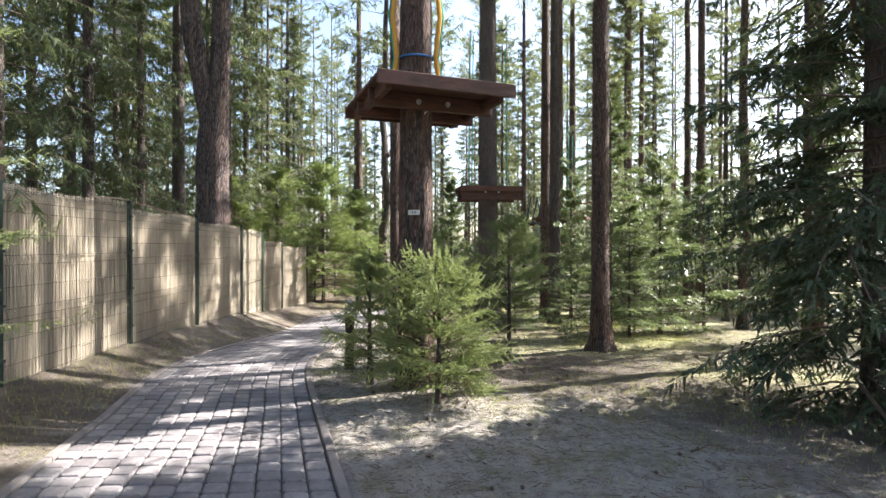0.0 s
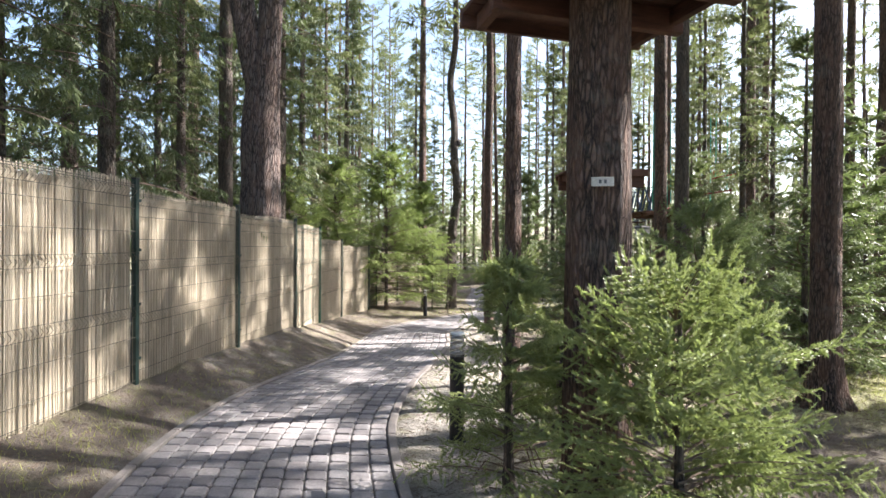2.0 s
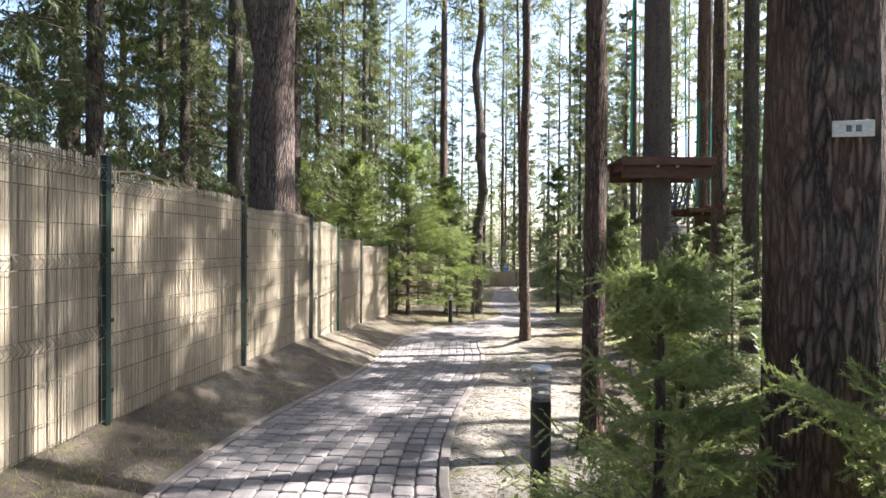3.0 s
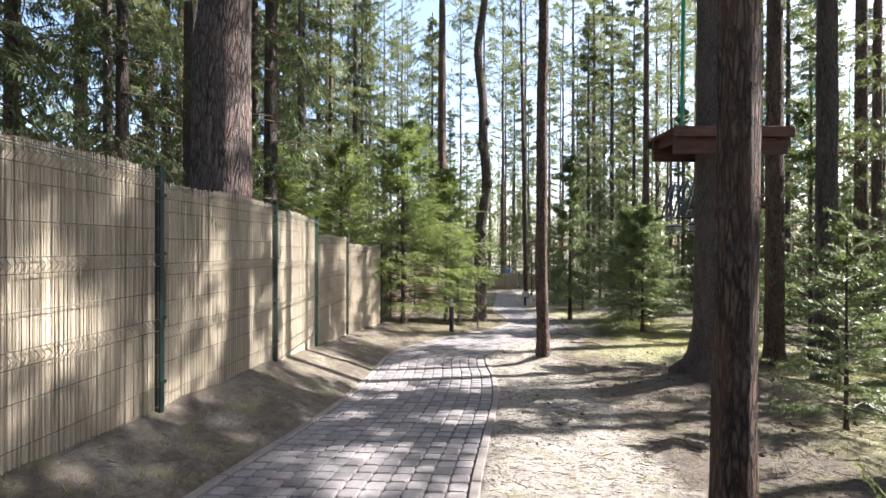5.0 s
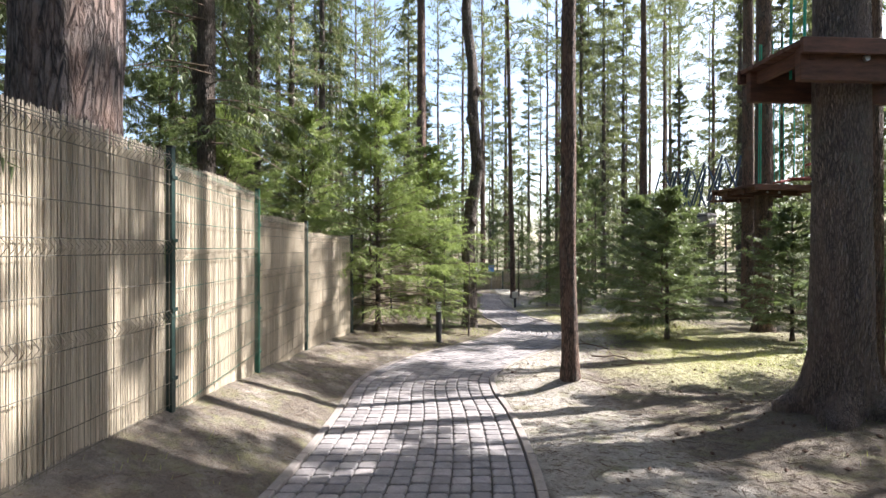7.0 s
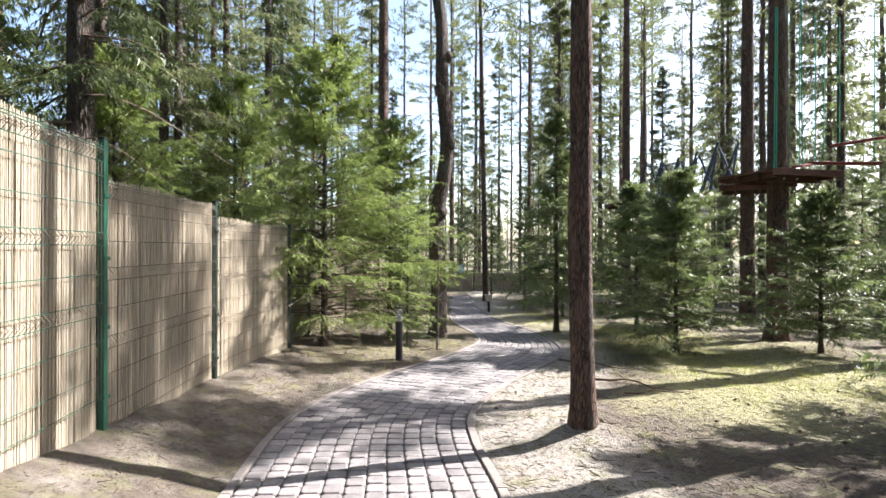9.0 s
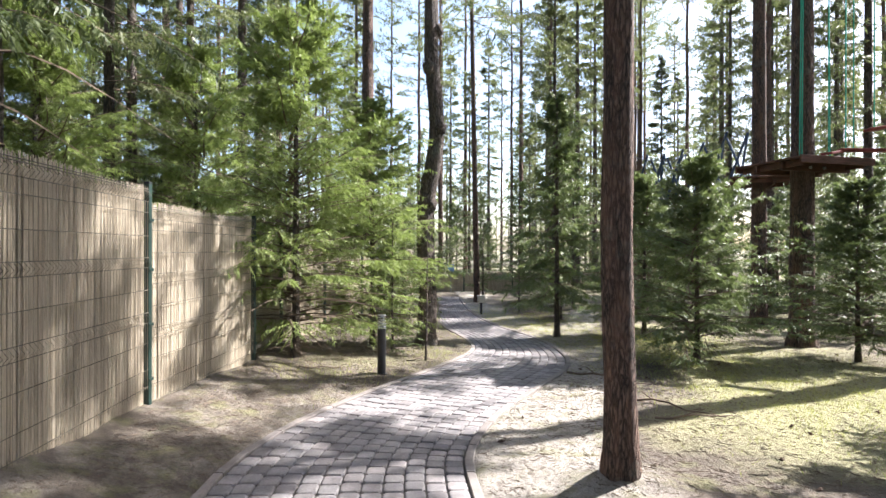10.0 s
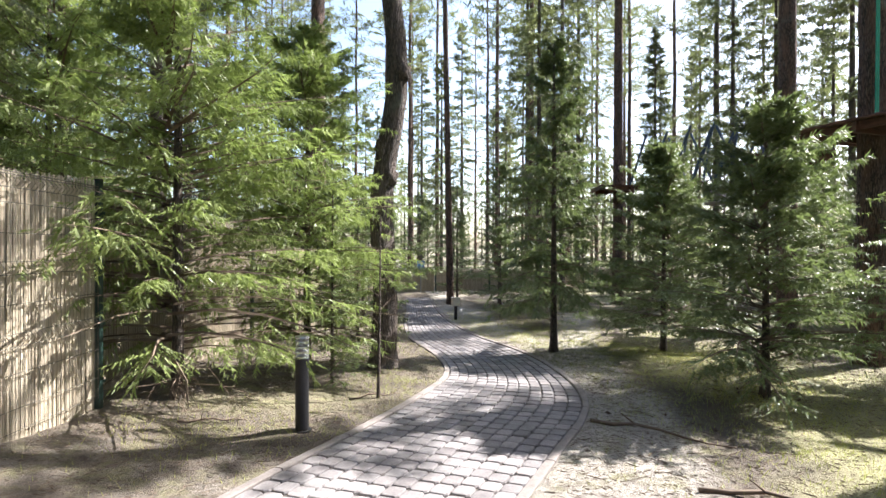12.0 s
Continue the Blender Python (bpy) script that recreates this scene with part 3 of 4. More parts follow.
for v in stem.vertices:
    u = float(smooth01((v.co.z - 3.9) / 1.6))
    v.co.x = v.co.x * (1 - 0.35 * u) + u * (0.16 + 0.03 * max(v.co.z - 5.5, 0))
    v.co.y *= 1 - 0.35 * u
link_mesh("fork_limb", fv, ff, BARK_OLD, FORK, "second stem of the fork", smooth=True)
tall_trunk("pine_tree", 111, -5.35, 13.85, 0.19, 24, "slender grey pine behind the fence", bark=BARK_GREY)
tall_trunk("pine_tree", 112, -1.45, 27.4, 0.22, 25, "tall pine behind the young spruces")
tall_trunk("pine_tree", 113, 2.6, 31.5, 0.12, 23, "thin leaning pine at the bend of the path", lean=-0.02)

# Trees added on the sun side to throw shade on fence, path and ground.
place(SHADE_PINE, 9.2, 10.2, 30, 0.95)
place(SHADE_PINE, 9.3, 12.2, 130, 1.0)
place(BROOM_SPRUCE[1], 9.6, 21.2, 60, 0.85)
place(BROOM_SPRUCE[0], 10.5, 13.05, 210, 0.8)
place(BROOM_SPRUCE[0], 7.5, 13.05, 140, 0.62)
place(BROOM_SPRUCE[1], 7.35, 14.05, 250, 0.74)
place(SHADE_PINE, 10.5, 18.8, 80, 1.05)
place(THIN_PINE[0], 9.8, 13.9, 20, 0.95)
place(THIN_PINE[0], 14.6, 9.5, 80, 1.0)
place(BROOM_SPRUCE[0], 9.8, 7.35, 0, 0.95)
TAKEN += [(9.8, 7.35), (9.2, 10.2), (9.3, 12.2), (9.6, 21.2), (10.5, 13.05), (7.5, 13.05), (7.35, 14.05), (10.5, 18.8), (9.8, 13.9)]
# Spruce added to keep the ground at lower right in shade.
place(TALL_SPRUCE[2], 9.6, 3.2, 130, 0.8)
TAKEN += [(9.6, 3.2), (6.0, 3.0), (5.0, 21.5), (8.4, 31.0), (9.0, 28.0), (10.4, 19.0), (4.5, 18.95), (6.3, 17.9)]
scatter(FINE_SPRUCE, 18, (-8.5, -4.9), (-3, 27), 1.5, 0.75, 1.1)
scatter(TALL_SPRUCE, 14, (-14, -8), (-4, 30), 1.7, 0.75, 1.1)
scatter(BROOM_SPRUCE, 10, (-8, -5.0), (6, 26), 1.6, 0.7, 1.0)
scatter(THIN_PINE, 8, (-15, -7), (0, 30), 2.0, 0.85, 1.1)
scatter(THIN_PINE, 44, (-12, 26), (25, 62), 2.0, 0.85, 1.15, (11, 25, 1.7))
scatter(TALL_SPRUCE, 20, (-9, 22), (29, 52), 2.3, 0.5, 0.9)
scatter(TALL_SPRUCE, 12, (-22, 34), (40, 66), 3.2, 0.7, 1.05)
scatter(THIN_PINE, 30, (5.2, 30), (-6, 36), 2.2, 0.85, 1.1, (11, 25, 1.7))
scatter(BROOM_SPRUCE, 8, (8, 26), (3, 34), 2.2, 0.7, 1.0, (1, 18, 1.7))
scatter(TALL_SPRUCE, 10, (13, 34), (0, 36), 3.0, 0.75, 1.0, (2, 24, 2.2))
scatter(YOUNG, 60, (4.6, 19), (7.5, 36), 1.05, 0.5, 1.25, (0, 4.5, 0.6))
scatter(YOUNG, 24, (-10, 15), (24, 46), 1.5, 0.6, 1.3)
scatter(YOUNG, 10, (-8, -4.8), (0, 24), 1.2, 0.7, 1.1)
scatter(TALL_SPRUCE, 6, (-16, 16), (-26, -7), 3.0, 0.8, 1.05)
for kind in TALL_SPRUCE + FINE_SPRUCE + [SHADE_PINE] + THIN_PINE + BROOM_SPRUCE + YOUNG:
    x, y = rng.uniform(-16, 22), rng.uniform(64, 80)
    settle(kind, x, y)

# ---- spruces near the path ----
HERO = dict(whorls=12, per=5, lats=15, subs=6, droop=0.22, lift=0.26, hang=0.16, gaps=0.05)


def hero_spruce(seed, x, y, h, rmax, label, base=0.15, needles=40, blade=0.11, rz=0, needle=NEEDLE_YOUNG, **kw):
    c = dict(HERO, base=base, rmax=rmax, blade=blade, needles=needles, power=0.7)
    c.update(kw)
    t = conifer("young_spruce", seed, h, 0.02 + 0.008 * h, c, label, needle=needle, sides=8, group="young spruces")
    settle(t, x, y, rz)
    return t


hero_spruce(201, 1.58, 3.35, 1.32, 0.74, "bushy bright green young spruce at the pine's foot", whorls=10, per=8, base=0.16, power=0.4, lats=10, subs=4, blade=0.13, needles=62, droop=0.36, lift=0.3, gaps=0.1, needle=NEEDLE_BUSH)
hero_spruce(209, 1.4, 5.5, 0.95, 0.5, "knee-high spruce seedling on sandy ground", whorls=9, per=4, needles=20)
hero_spruce(202, 0.82, 4.2, 1.6, 0.5, "small airy green spruce beside the path", whorls=10, per=5, lats=10, subs=5, needles=34, needle=NEEDLE_BUSH)
hero_spruce(203, 2.75, 5.75, 2.1, 0.75, "thin young spruce with dead lower twigs", base=0.5, needle=NEEDLE, needles=16)
BIG_YOUNG = hero_spruce(204, -2.1, 19.3, 5.6, 2.15, "broad light green spruce growing against the fence", whorls=27, per=9, lats=20, subs=18, needles=0, blade=0.095, width=0.21, base=0.55, power=0.62, hang=0.6, droop=0.45, lift=0.2, gaps=0.14, dead=0.12)
place(BIG_YOUNG, -0.95, 21.0, 100, 0.85)
place(BIG_YOUNG, -4.3, 21.0, 200, 1.0)
place(BIG_YOUNG, -4.9, 17.4, 290, 0.8)
SLIM = hero_spruce(205, 3.2, 22.6, 5.6, 1.25, "slim dark spruce with bare lower stem", whorls=24, per=6, lats=17, subs=14, needles=0, blade=0.1, width=0.24, base=1.0, droop=0.7, hang=0.8, gaps=0.18, needle=NEEDLE)
SPD = hero_spruce(206, 4.5, 18.95, 3.4, 1.42, "dense green young spruce on the mossy ground", whorls=19, per=9, lats=18, subs=15, needles=0, blade=0.085, width=0.25, base=0.45, droop=0.36, hang=0.35, gaps=0.08, needle=NEEDLE)
place(SPD, 7.3, 18.9, 60, 0.9)
place(SPD, 5.2, 22.4, 130, 1.1)
# Spruce seen from its shadowed side, with that shade in the needle colour.
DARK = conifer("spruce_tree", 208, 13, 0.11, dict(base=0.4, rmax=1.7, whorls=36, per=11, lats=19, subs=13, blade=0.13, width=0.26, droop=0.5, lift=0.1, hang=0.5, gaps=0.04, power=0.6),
               "spruce with boughs reaching the ground, shadow side put into its colour", needle=NEEDLE_SHADOW_SIDE, group="trees along the path")
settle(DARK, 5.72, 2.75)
for k, (x, y, q) in enumerate(((3.4, 27.5, 0.75), (4.3, 25.9, 0.65), (4.0, 30.2, 0.9), (-0.35, 24.6, 0.85), (-0.3, 27.6, 0.85), (3.0, 32.6, 0.8), (8.6, 29.0, 0.8))):
    place(YOUNG[k % 3], x, y, 47 * k, q)
place(YOUNG[0], 5.6, 8.2, 20, 0.8)
place(YOUNG[1], 6.6, 9.0, 70, 0.9)
place(YOUNG[0], 7.9, 9.6, 170, 1.0)
place(YOUNG[1], 3.6, 9.6, 90, 0.5)
place(YOUNG[2], -0.55, 20.3, 90, 0.5)
LEFT_EDGE = hero_spruce(207, -2.0, 0.95, 4.6, 1.15, "tall young spruce hanging over the fence", whorls=17, per=8, needles=11, base=0.6, lats=15, needle=NEEDLE_BUSH)


# ---- paved path ----
def path_rows(step):
    seg = np.linalg.norm(np.diff(MIDLINE, axis=0), axis=1)
    s = np.concatenate([[0], np.cumsum(seg)])
    q = np.arange(0.0, s[-1], step)
    return [np.stack([np.interp(q, s, e[:, k]) for k in (0, 1)], 1) for e in (EDGE_L, EDGE_R)]


ROW, COLS, KERB_W = 0.17, 12, 0.085
ROWS_L, ROWS_R = path_rows(ROW)
prng = random.Random(3)


def inset(l, r, d):
    v = (r - l) / np.linalg.norm(r - l)
    return l + v * d, r - v * d


def paver_block(corners, tilt):
    """Vertices and faces of one cambered block between four plan corners."""
    c = np.mean(corners, 0)
    rings = [(0.945, -0.06), (0.945, -0.014), (0.885, -0.003), (0.78, 0.0)]
    V = []
    for f, dz in rings:
        for i, p in enumerate(corners):
            q, prev, nxt = np.array(p), np.array(corners[i - 1]), np.array(corners[(i + 1) % 4])
            for other in (prev, nxt):
                w = c + (q - c) * f + (other - q) * 0.13
                V.append((w[0], w[1], dz + tilt))
    F = []
    for k in range(3):
        for i in range(8):
            j = (i + 1) % 8
            F.append((k * 8 + i, k * 8 + j, k * 8 + 8 + j, k * 8 + 8 + i))
    F.append(tuple(range(24, 32)))
    return V, F


pavement = thing("pavement", Matrix(), "curving path of small grey concrete pavers", "path", kind="structure")
rest_v, rest_f, near_blocks = [], [], []
for i in range(len(ROWS_L) - 1):
    a0, b0 = inset(ROWS_L[i], ROWS_R[i], KERB_W)
    a1, b1 = inset(ROWS_L[i + 1], ROWS_R[i + 1], KERB_W)
    for k in range(COLS):
        u, v = k / COLS, (k + 1) / COLS
        off = 0.10 * math.sin(k * 2.3) + 0.03 * math.sin(i * 1.7 + k)
        corners = [a0 + (b0 - a0) * u, a0 + (b0 - a0) * v, a1 + (b1 - a1) * v, a1 + (b1 - a1) * u]
        shift = (a1 - a0) * off
        corners = [c + shift for c in corners]
        mid = np.mean(corners, 0)
        z = float(profile(mid[1]))
        V, F = paver_block(corners, prng.uniform(-0.004, 0.004))
        dzs = [float(profile(p[1])) for p in V]
        V = [(p[0], p[1], p[2] + dz) for p, dz in zip(V, dzs)]
        if 9.9 < mid[1] < 13.6 and len(near_blocks) < 300:
            near_blocks.append((V, F))
        else:
            o = len(rest_v)
            rest_v += V
            rest_f += [tuple(o + n for n in f) for f in F]
paving = link_mesh("paver_field", rest_v, rest_f, PAVER, pavement)
tagged(paving, "weathered grey concrete pavers", kind="stuff")
for V, F in near_blocks:
    link_mesh("paver", V, F, PAVER, pavement)
bed_v, bed_f = [], []
for i in range(len(ROWS_L)):
    l, r = inset(ROWS_L[i], ROWS_R[i], 0.03)
    for p in (l, r):
        bed_v.append((p[0], p[1], float(profile(p[1])) - 0.022))
    if i:
        bed_f.append((2 * i - 2, 2 * i - 1, 2 * i + 1, 2 * i))
link_mesh("joint_sand", bed_v, bed_f, SAND_BED, pavement)

STEP = 5
for rows, other in ((ROWS_L, ROWS_R), (ROWS_R, ROWS_L)):
    for i in range(0, len(rows) - STEP, STEP):
        V, F = [], []
        for k in (i, i + 2, i + STEP):
            p = rows[k]
            q = other[k]
            d = (q - p) / np.linalg.norm(q - p)
            along = (rows[i + STEP] - rows[i]) / np.linalg.norm(rows[i + STEP] - rows[i])
            p = p + along * (0.006 if k == i else (-0.006 if k == i + STEP else 0))
            z = float(profile(p[1])) + 0.006
            for w, dz in ((0.0, -0.15), (0.0, 0.0), (0.008, 0.008), (0.07, 0.008), (0.078, 0.0), (0.078, -0.15)):
                V.append((p[0] + d[0] * w, p[1] + d[1] * w, z + dz))
        for k in range(2):
            for j in range(5):
                F.append((k * 6 + j, k * 6 + j + 1, k * 6 + 7 + j, k * 6 + 6 + j))
        F += [tuple(range(6)), tuple(range(17, 11, -1))]
        link_mesh("kerb_stone", V, F, KERB, pavement)


# ---- reed fence ----
def prism(V, F, a, b, r, n=4):
    a, b = np.array(a, float), np.array(b, float)
    d = norm(b - a)
    s = norm(np.cross(d, np.array([0.3, 0.9, 0.31])))
    t = np.cross(d, s)
    o = len(V)
    for p in (a, b):
        for k in range(n):
            w = 2 * math.pi * k / n
            V.append(tuple(p + r * (math.cos(w) * s + math.sin(w) * t)))
    for k in range(n):
        F.append((o + k, o + (k + 1) % n, o + n + (k + 1) % n, o + n + k))


WIRES = [2.0, 1.766, 1.535, 0.995, 0.467, 0.20, 0.03]
FOLDS = [(1.88, 1.98), (1.22, 1.32), (0.67, 0.77)]


def fence_panel(a, b, top, seed, mesh_mat=WIRE_RUST):
    """A welded wire panel lined with upright reeds, from post a to post b; its local x runs along the fence, +y to the path."""
    r = random.Random(seed)
    d = Vector((b[0] - a[0], b[1] - a[1], 0))
    L = d.length
    e = thing("reed_fence", pose(a[0], a[1], top - 2.03, 0, 0, math.degrees(math.atan2(d.y, d.x))), "tan reed screening behind a welded wire panel", "fence", "fence panels")
    V, F = [], []
    x = 0.045
    while x < L - 0.045:
        w = r.uniform(0.006, 0.012)
        h = 2.03 + r.uniform(-0.016, 0.02) + 0.018 * math.sin(x * 3.1 + seed)
        lean, y0 = r.uniform(-0.018, 0.018), 0.012 + r.uniform(0, 0.014)
        o = len(V)
        bend = r.uniform(-0.006, 0.006)
        for z, dx in ((-0.38, 0), (h * 0.5, lean * 0.5 + bend), (h, lean)):
            V += [(x - w / 2 + dx, y0, z), (x + dx, y0 - w * 0.26, z), (x + w / 2 + dx, y0, z)]
        for k in (0, 3):
            F += [(o + k, o + k + 1, o + k + 4, o + k + 3), (o + k + 1, o + k + 2, o + k + 5, o + k + 4)]
        x += w * r.uniform(0.72, 1.0)
    link_mesh("reed_screen", V, F, REED, e, "dry tan reeds bound side by side")
    back = bmesh.new()
    box(back, (L - 0.1, 0.012, 2.34), pose(L / 2, 0.04, 0.79))
    part("reed_backing", back, REED, e)
    V, F = [], []
    out = -0.022
    for z in WIRES + [z for f in FOLDS for z in f]:
        prism(V, F, (0.02, out, z), (L - 0.02, out, z), 0.0036)
        link_mesh("level_wire", V, F, WIRE if mesh_mat is WIRE else WIRE_DARK, e)
        V, F = [], []
    xx = 0.05
    while xx < L - 0.03:
        stops = [(0.0, out)]
        for lo, hi in sorted(FOLDS):
            stops += [(lo, out), ((lo + hi) / 2, out - 0.042), (hi, out)]
        stops.append((2.03, out))
        for (z0, y0), (z1, y1) in zip(stops[:-1], stops[1:]):
            prism(V, F, (xx, y0, z0), (xx, y1, z1), 0.0023, 3)
        xx += 0.05
    link_mesh("wire_mesh", V, F, WIRE_RUST, e, "welded wire mesh with folded ribs")
    return e


def fence_post(x, y, top, yaw, mat=POST):
    base = min(spot(x, y), top - 2.0) - 0.1
    e = thing("fence_post", pose(x, y, base, 0, 0, yaw), "dark green steel fence post with clips", "fence post", "fence posts")
    h = top + 0.03 - base
    part("post", boxed((0.06, 0.05, h), pose(0, -0.005, h / 2), 0.004), mat, e)
    part("cap", boxed((0.064, 0.054, 0.02), pose(0, -0.005, h + 0.008), 0.005), BLACK, e)
    for z in (0.35, 0.9, 1.45, 1.95):
        part("clip", boxed((0.09, 0.012, 0.03), pose(0, -0.037, z), 0.003), mat, e)
    return e


for i in range(len(FENCE) - 1):
    fence_panel(FENCE[i], FENCE[i + 1], FENCE_TOP[i], 60 + i, WIRE if i == 7 else WIRE_RUST)
for i in range(len(FENCE)):
    n = FENCE[min(i + 1, len(FENCE) - 1)]
    p = FENCE[max(i - 1, 0)]
    fence_post(FENCE[i][0], FENCE[i][1], max(FENCE_TOP[max(i - 1, 0)], FENCE_TOP[min(i, len(FENCE_TOP) - 1)]), math.degrees(math.atan2(n[1] - p[1], n[0] - p[0])), WIRE if i == 8 else POST)
BACK = [(-2.95, 19.0), (-2.75, 21.2), (-2.2, 23.3), (-1.5, 25.7), (-0.9, 28.1), (-0.5, 30.6), (-0.2, 33.1), (0.2, 35.6)]
for i in range(len(BACK) - 1):
    fence_panel(BACK[i], BACK[i + 1], spot(*BACK[i]) + 2.05, 80 + i)
    fence_post(*BACK[i], spot(*BACK[i]) + 2.07, 80)
CROSS = [(0.2, 36.5), (2.7, 36.9), (5.2, 37.2), (7.7, 37.4), (10.2, 37.5), (12.7, 37.6), (15.2, 37.6)]
for i in range(len(CROSS) - 1):
    fence_panel(CROSS[i], CROSS[i + 1], spot(*CROSS[i]) + 0.95, 90 + i)
    fence_post(*CROSS[i], spot(*CROSS[i]) + 0.97, 5)


# ---- climbing platforms ----
def platform(x, y, z, w, d, yaw, label, mat=PLANK, pitch=0.0, hole=0.2, deep=0.17):
    """A plank deck round a trunk: boards on two bearers clamped by bolts, with a rim board along each edge."""
    e = thing("climbing_platform", pose(x, y, z, pitch, 0, yaw), label, "platform", "climbing platforms")
    n = 8
    bw = d / n
    for k in range(n):
        yy = -d / 2 + bw * (k + 0.5)
        if abs(yy) < hole:
            side = (w / 2 - hole)
            for s in (-1, 1):
                part("deck_board", boxed((side, bw - 0.008, 0.04), pose(s * (hole + side / 2), yy, 0.09), 0.005), mat, e)
        else:
            part("deck_board", boxed((w, bw - 0.008, 0.04), pose(0, yy, 0.09), 0.005), mat, e)
    for s in (-1, 1):
        part("bearer", boxed((w * 0.96, 0.07, deep), pose(0, s * (hole + 0.06), 0.065 - deep / 2), 0.008), mat, e)
        part("rim_board", boxed((w + 0.02, 0.04, 0.14), pose(0, s * (d / 2 + 0.022), 0.05), 0.006), mat, e)
        part("joist", boxed((0.06, d * 0.94, 0.12), pose(s * w * 0.42, 0, 0.005), 0.006), mat, e)
    for s in (-1, 1):
        bm = rod(bmesh.new(), (s * 0.17, -hole - 0.12, -0.03), (s * 0.17, -hole - 0.09, -0.03), 0.028, 12)
        part("bolt", bm, STEEL, e, "round zinc bolt head")
    return e


PLAT_A = platform(1.45, 4.1, 3.02, 1.5, 1.52, 18, "dark brown plank platform clamped round a pine", pitch=0)
PLAT_E = platform(3.37, 11.95, 2.83, 1.62, 0.86, 4, "brown plank platform round a thick spruce", hole=0.29, deep=0.3)
PLAT_F = platform(7.7, 20.7, 2.55, 1.75, 1.5, 10, "dark plank platform with ropes above young spruces", hole=0.24)


def name_plate(x, y, z, yaw, w=0.13, h=0.055):
    e = thing("number_plate", pose(x, y, z, 0, 0, yaw), "small white number plate screwed to a pine trunk", "sign")
    part("plate", boxed((w, 0.006, h), None, 0.002), WHITE, e)
    for i in range(2):
        part("mark", boxed((w * 0.12, 0.002, h * 0.4), pose(-0.015 + 0.03 * i, -0.0045, 0), 0.0), INK, e)
    return e


name_plate(1.33, 3.862, 1.79, -5)
name_plate(7.62, 20.44, 0.45, -5, 0.16, 0.07)


# ---- bollard lights ----
def bollard(x, y, h=0.86):
    e = thing("bollard_light", pose(x, y, spot(x, y)), "black cylindrical bollard light with a clear louvred head", "lamp", "bollard lights")
    part("foot_plate", rod(bmesh.new(), (0, 0, -0.03), (0, 0, 0.012), 0.085, 20), BLACK, e)
    part("column", rod(bmesh.new(), (0, 0, 0.01), (0, 0, h - 0.2), 0.062, 20), BLACK, e, smooth=False)
    head = part("lamp_head", rod(bmesh.new(), (0, 0, h - 0.2), (0, 0, h - 0.015), 0.06, 20), LAMP_GLASS, e, "clear lamp glass")
    for k in range(4):
        z = h - 0.18 + 0.045 * k
        part("louvre", rod(bmesh.new(), (0, 0, z), (0, 0, z + 0.02), 0.05, 16, 0.02), STEEL, head)
    part("cap", rod(bmesh.new(), (0, 0, h - 0.016), (0, 0, h), 0.066, 20, 0.06), STEEL, e)
    return e


bollard(0.47, 5.25, 0.92)
bollard(-0.67, 18.25)


# ---- far end of the path: a box on a post and a blue sign ----
def post_box(x, y):
    e = thing("junction_box", pose(x, y, spot(x, y), 0, 0, 12), "small pale grey box on a short dark post", "box")
    part("post", boxed((0.07, 0.07, 0.42), pose(0, 0, 0.17), 0.008), BLACK, e)
    part("case", boxed((0.21, 0.14, 0.2), pose(0, 0, 0.47), 0.012), WHITE, e, "pale grey case")
    part("lid", boxed((0.23, 0.16, 0.025), pose(0, 0, 0.58), 0.006), WHITE, e)


def path_sign(x, y):
    e = thing("path_sign", pose(x, y, spot(x, y), 0, 0, 5), "small blue and white sign on a thin steel pole", "sign")
    part("pole", rod(bmesh.new(), (0, 0.02, -0.1), (0, 0.02, 1.36), 0.02, 10), STEEL, e)
    part("board", boxed((0.3, 0.012, 0.36), pose(0, 0, 1.17), 0.004), SIGN_BLUE, e, "blue sign board")
    part("border", boxed((0.22, 0.004, 0.08), pose(0, -0.009, 1.28), 0.0), WHITE, e, "white band")


post_box(2.15, 27.4)
path_sign(2.0, 36.3)


# ---- undergrowth, litter and far woods ----
def scatter_stuff(name, label, category, mat, make, n, area, seed, keep):
    r = np.random.default_rng(seed)
    x, y = r.uniform(area[0], area[1], n), r.uniform(area[2], area[3], n)
    ok = keep(x, y, r)
    x, y = x[ok], y[ok]
    tri = make(x, y, land(x, y), r)
    V = tri.reshape(-1, 3)
    ob = link_mesh(name, V, np.arange(len(V)).reshape(-1, 3), mat)
    return tagged(ob, label, category, kind="stuff")


def off_path(x, y):
    l, r = edges_at(y)
    return (x < l - 0.03) | (x > r + 0.03)


def on_open_ground(x, y):
    return off_path(x, y) & (x > fence_x(np.minimum(y, 18)) + 0.05)


def patch(x, y, cx, cy, sx, sy):
    return np.exp(-((x - cx) / sx) ** 2 - ((y - cy) / sy) ** 2)


def blades(h0, h1, w, lean):
    def make(x, y, z, r):
        n = len(x)
        h = r.uniform(h0, h1, n)
        a = r.uniform(0, 6.283, n)
        o = np.stack([x, y, z - 0.01], 1)
        s = np.stack([np.cos(a), np.sin(a), np.zeros(n)], 1) * w
        tip = o + np.stack([r.normal(0, lean, n) * h, r.normal(0, lean, n) * h, h], 1)
        return np.stack([o - s, o + s, tip], 1)
    return make


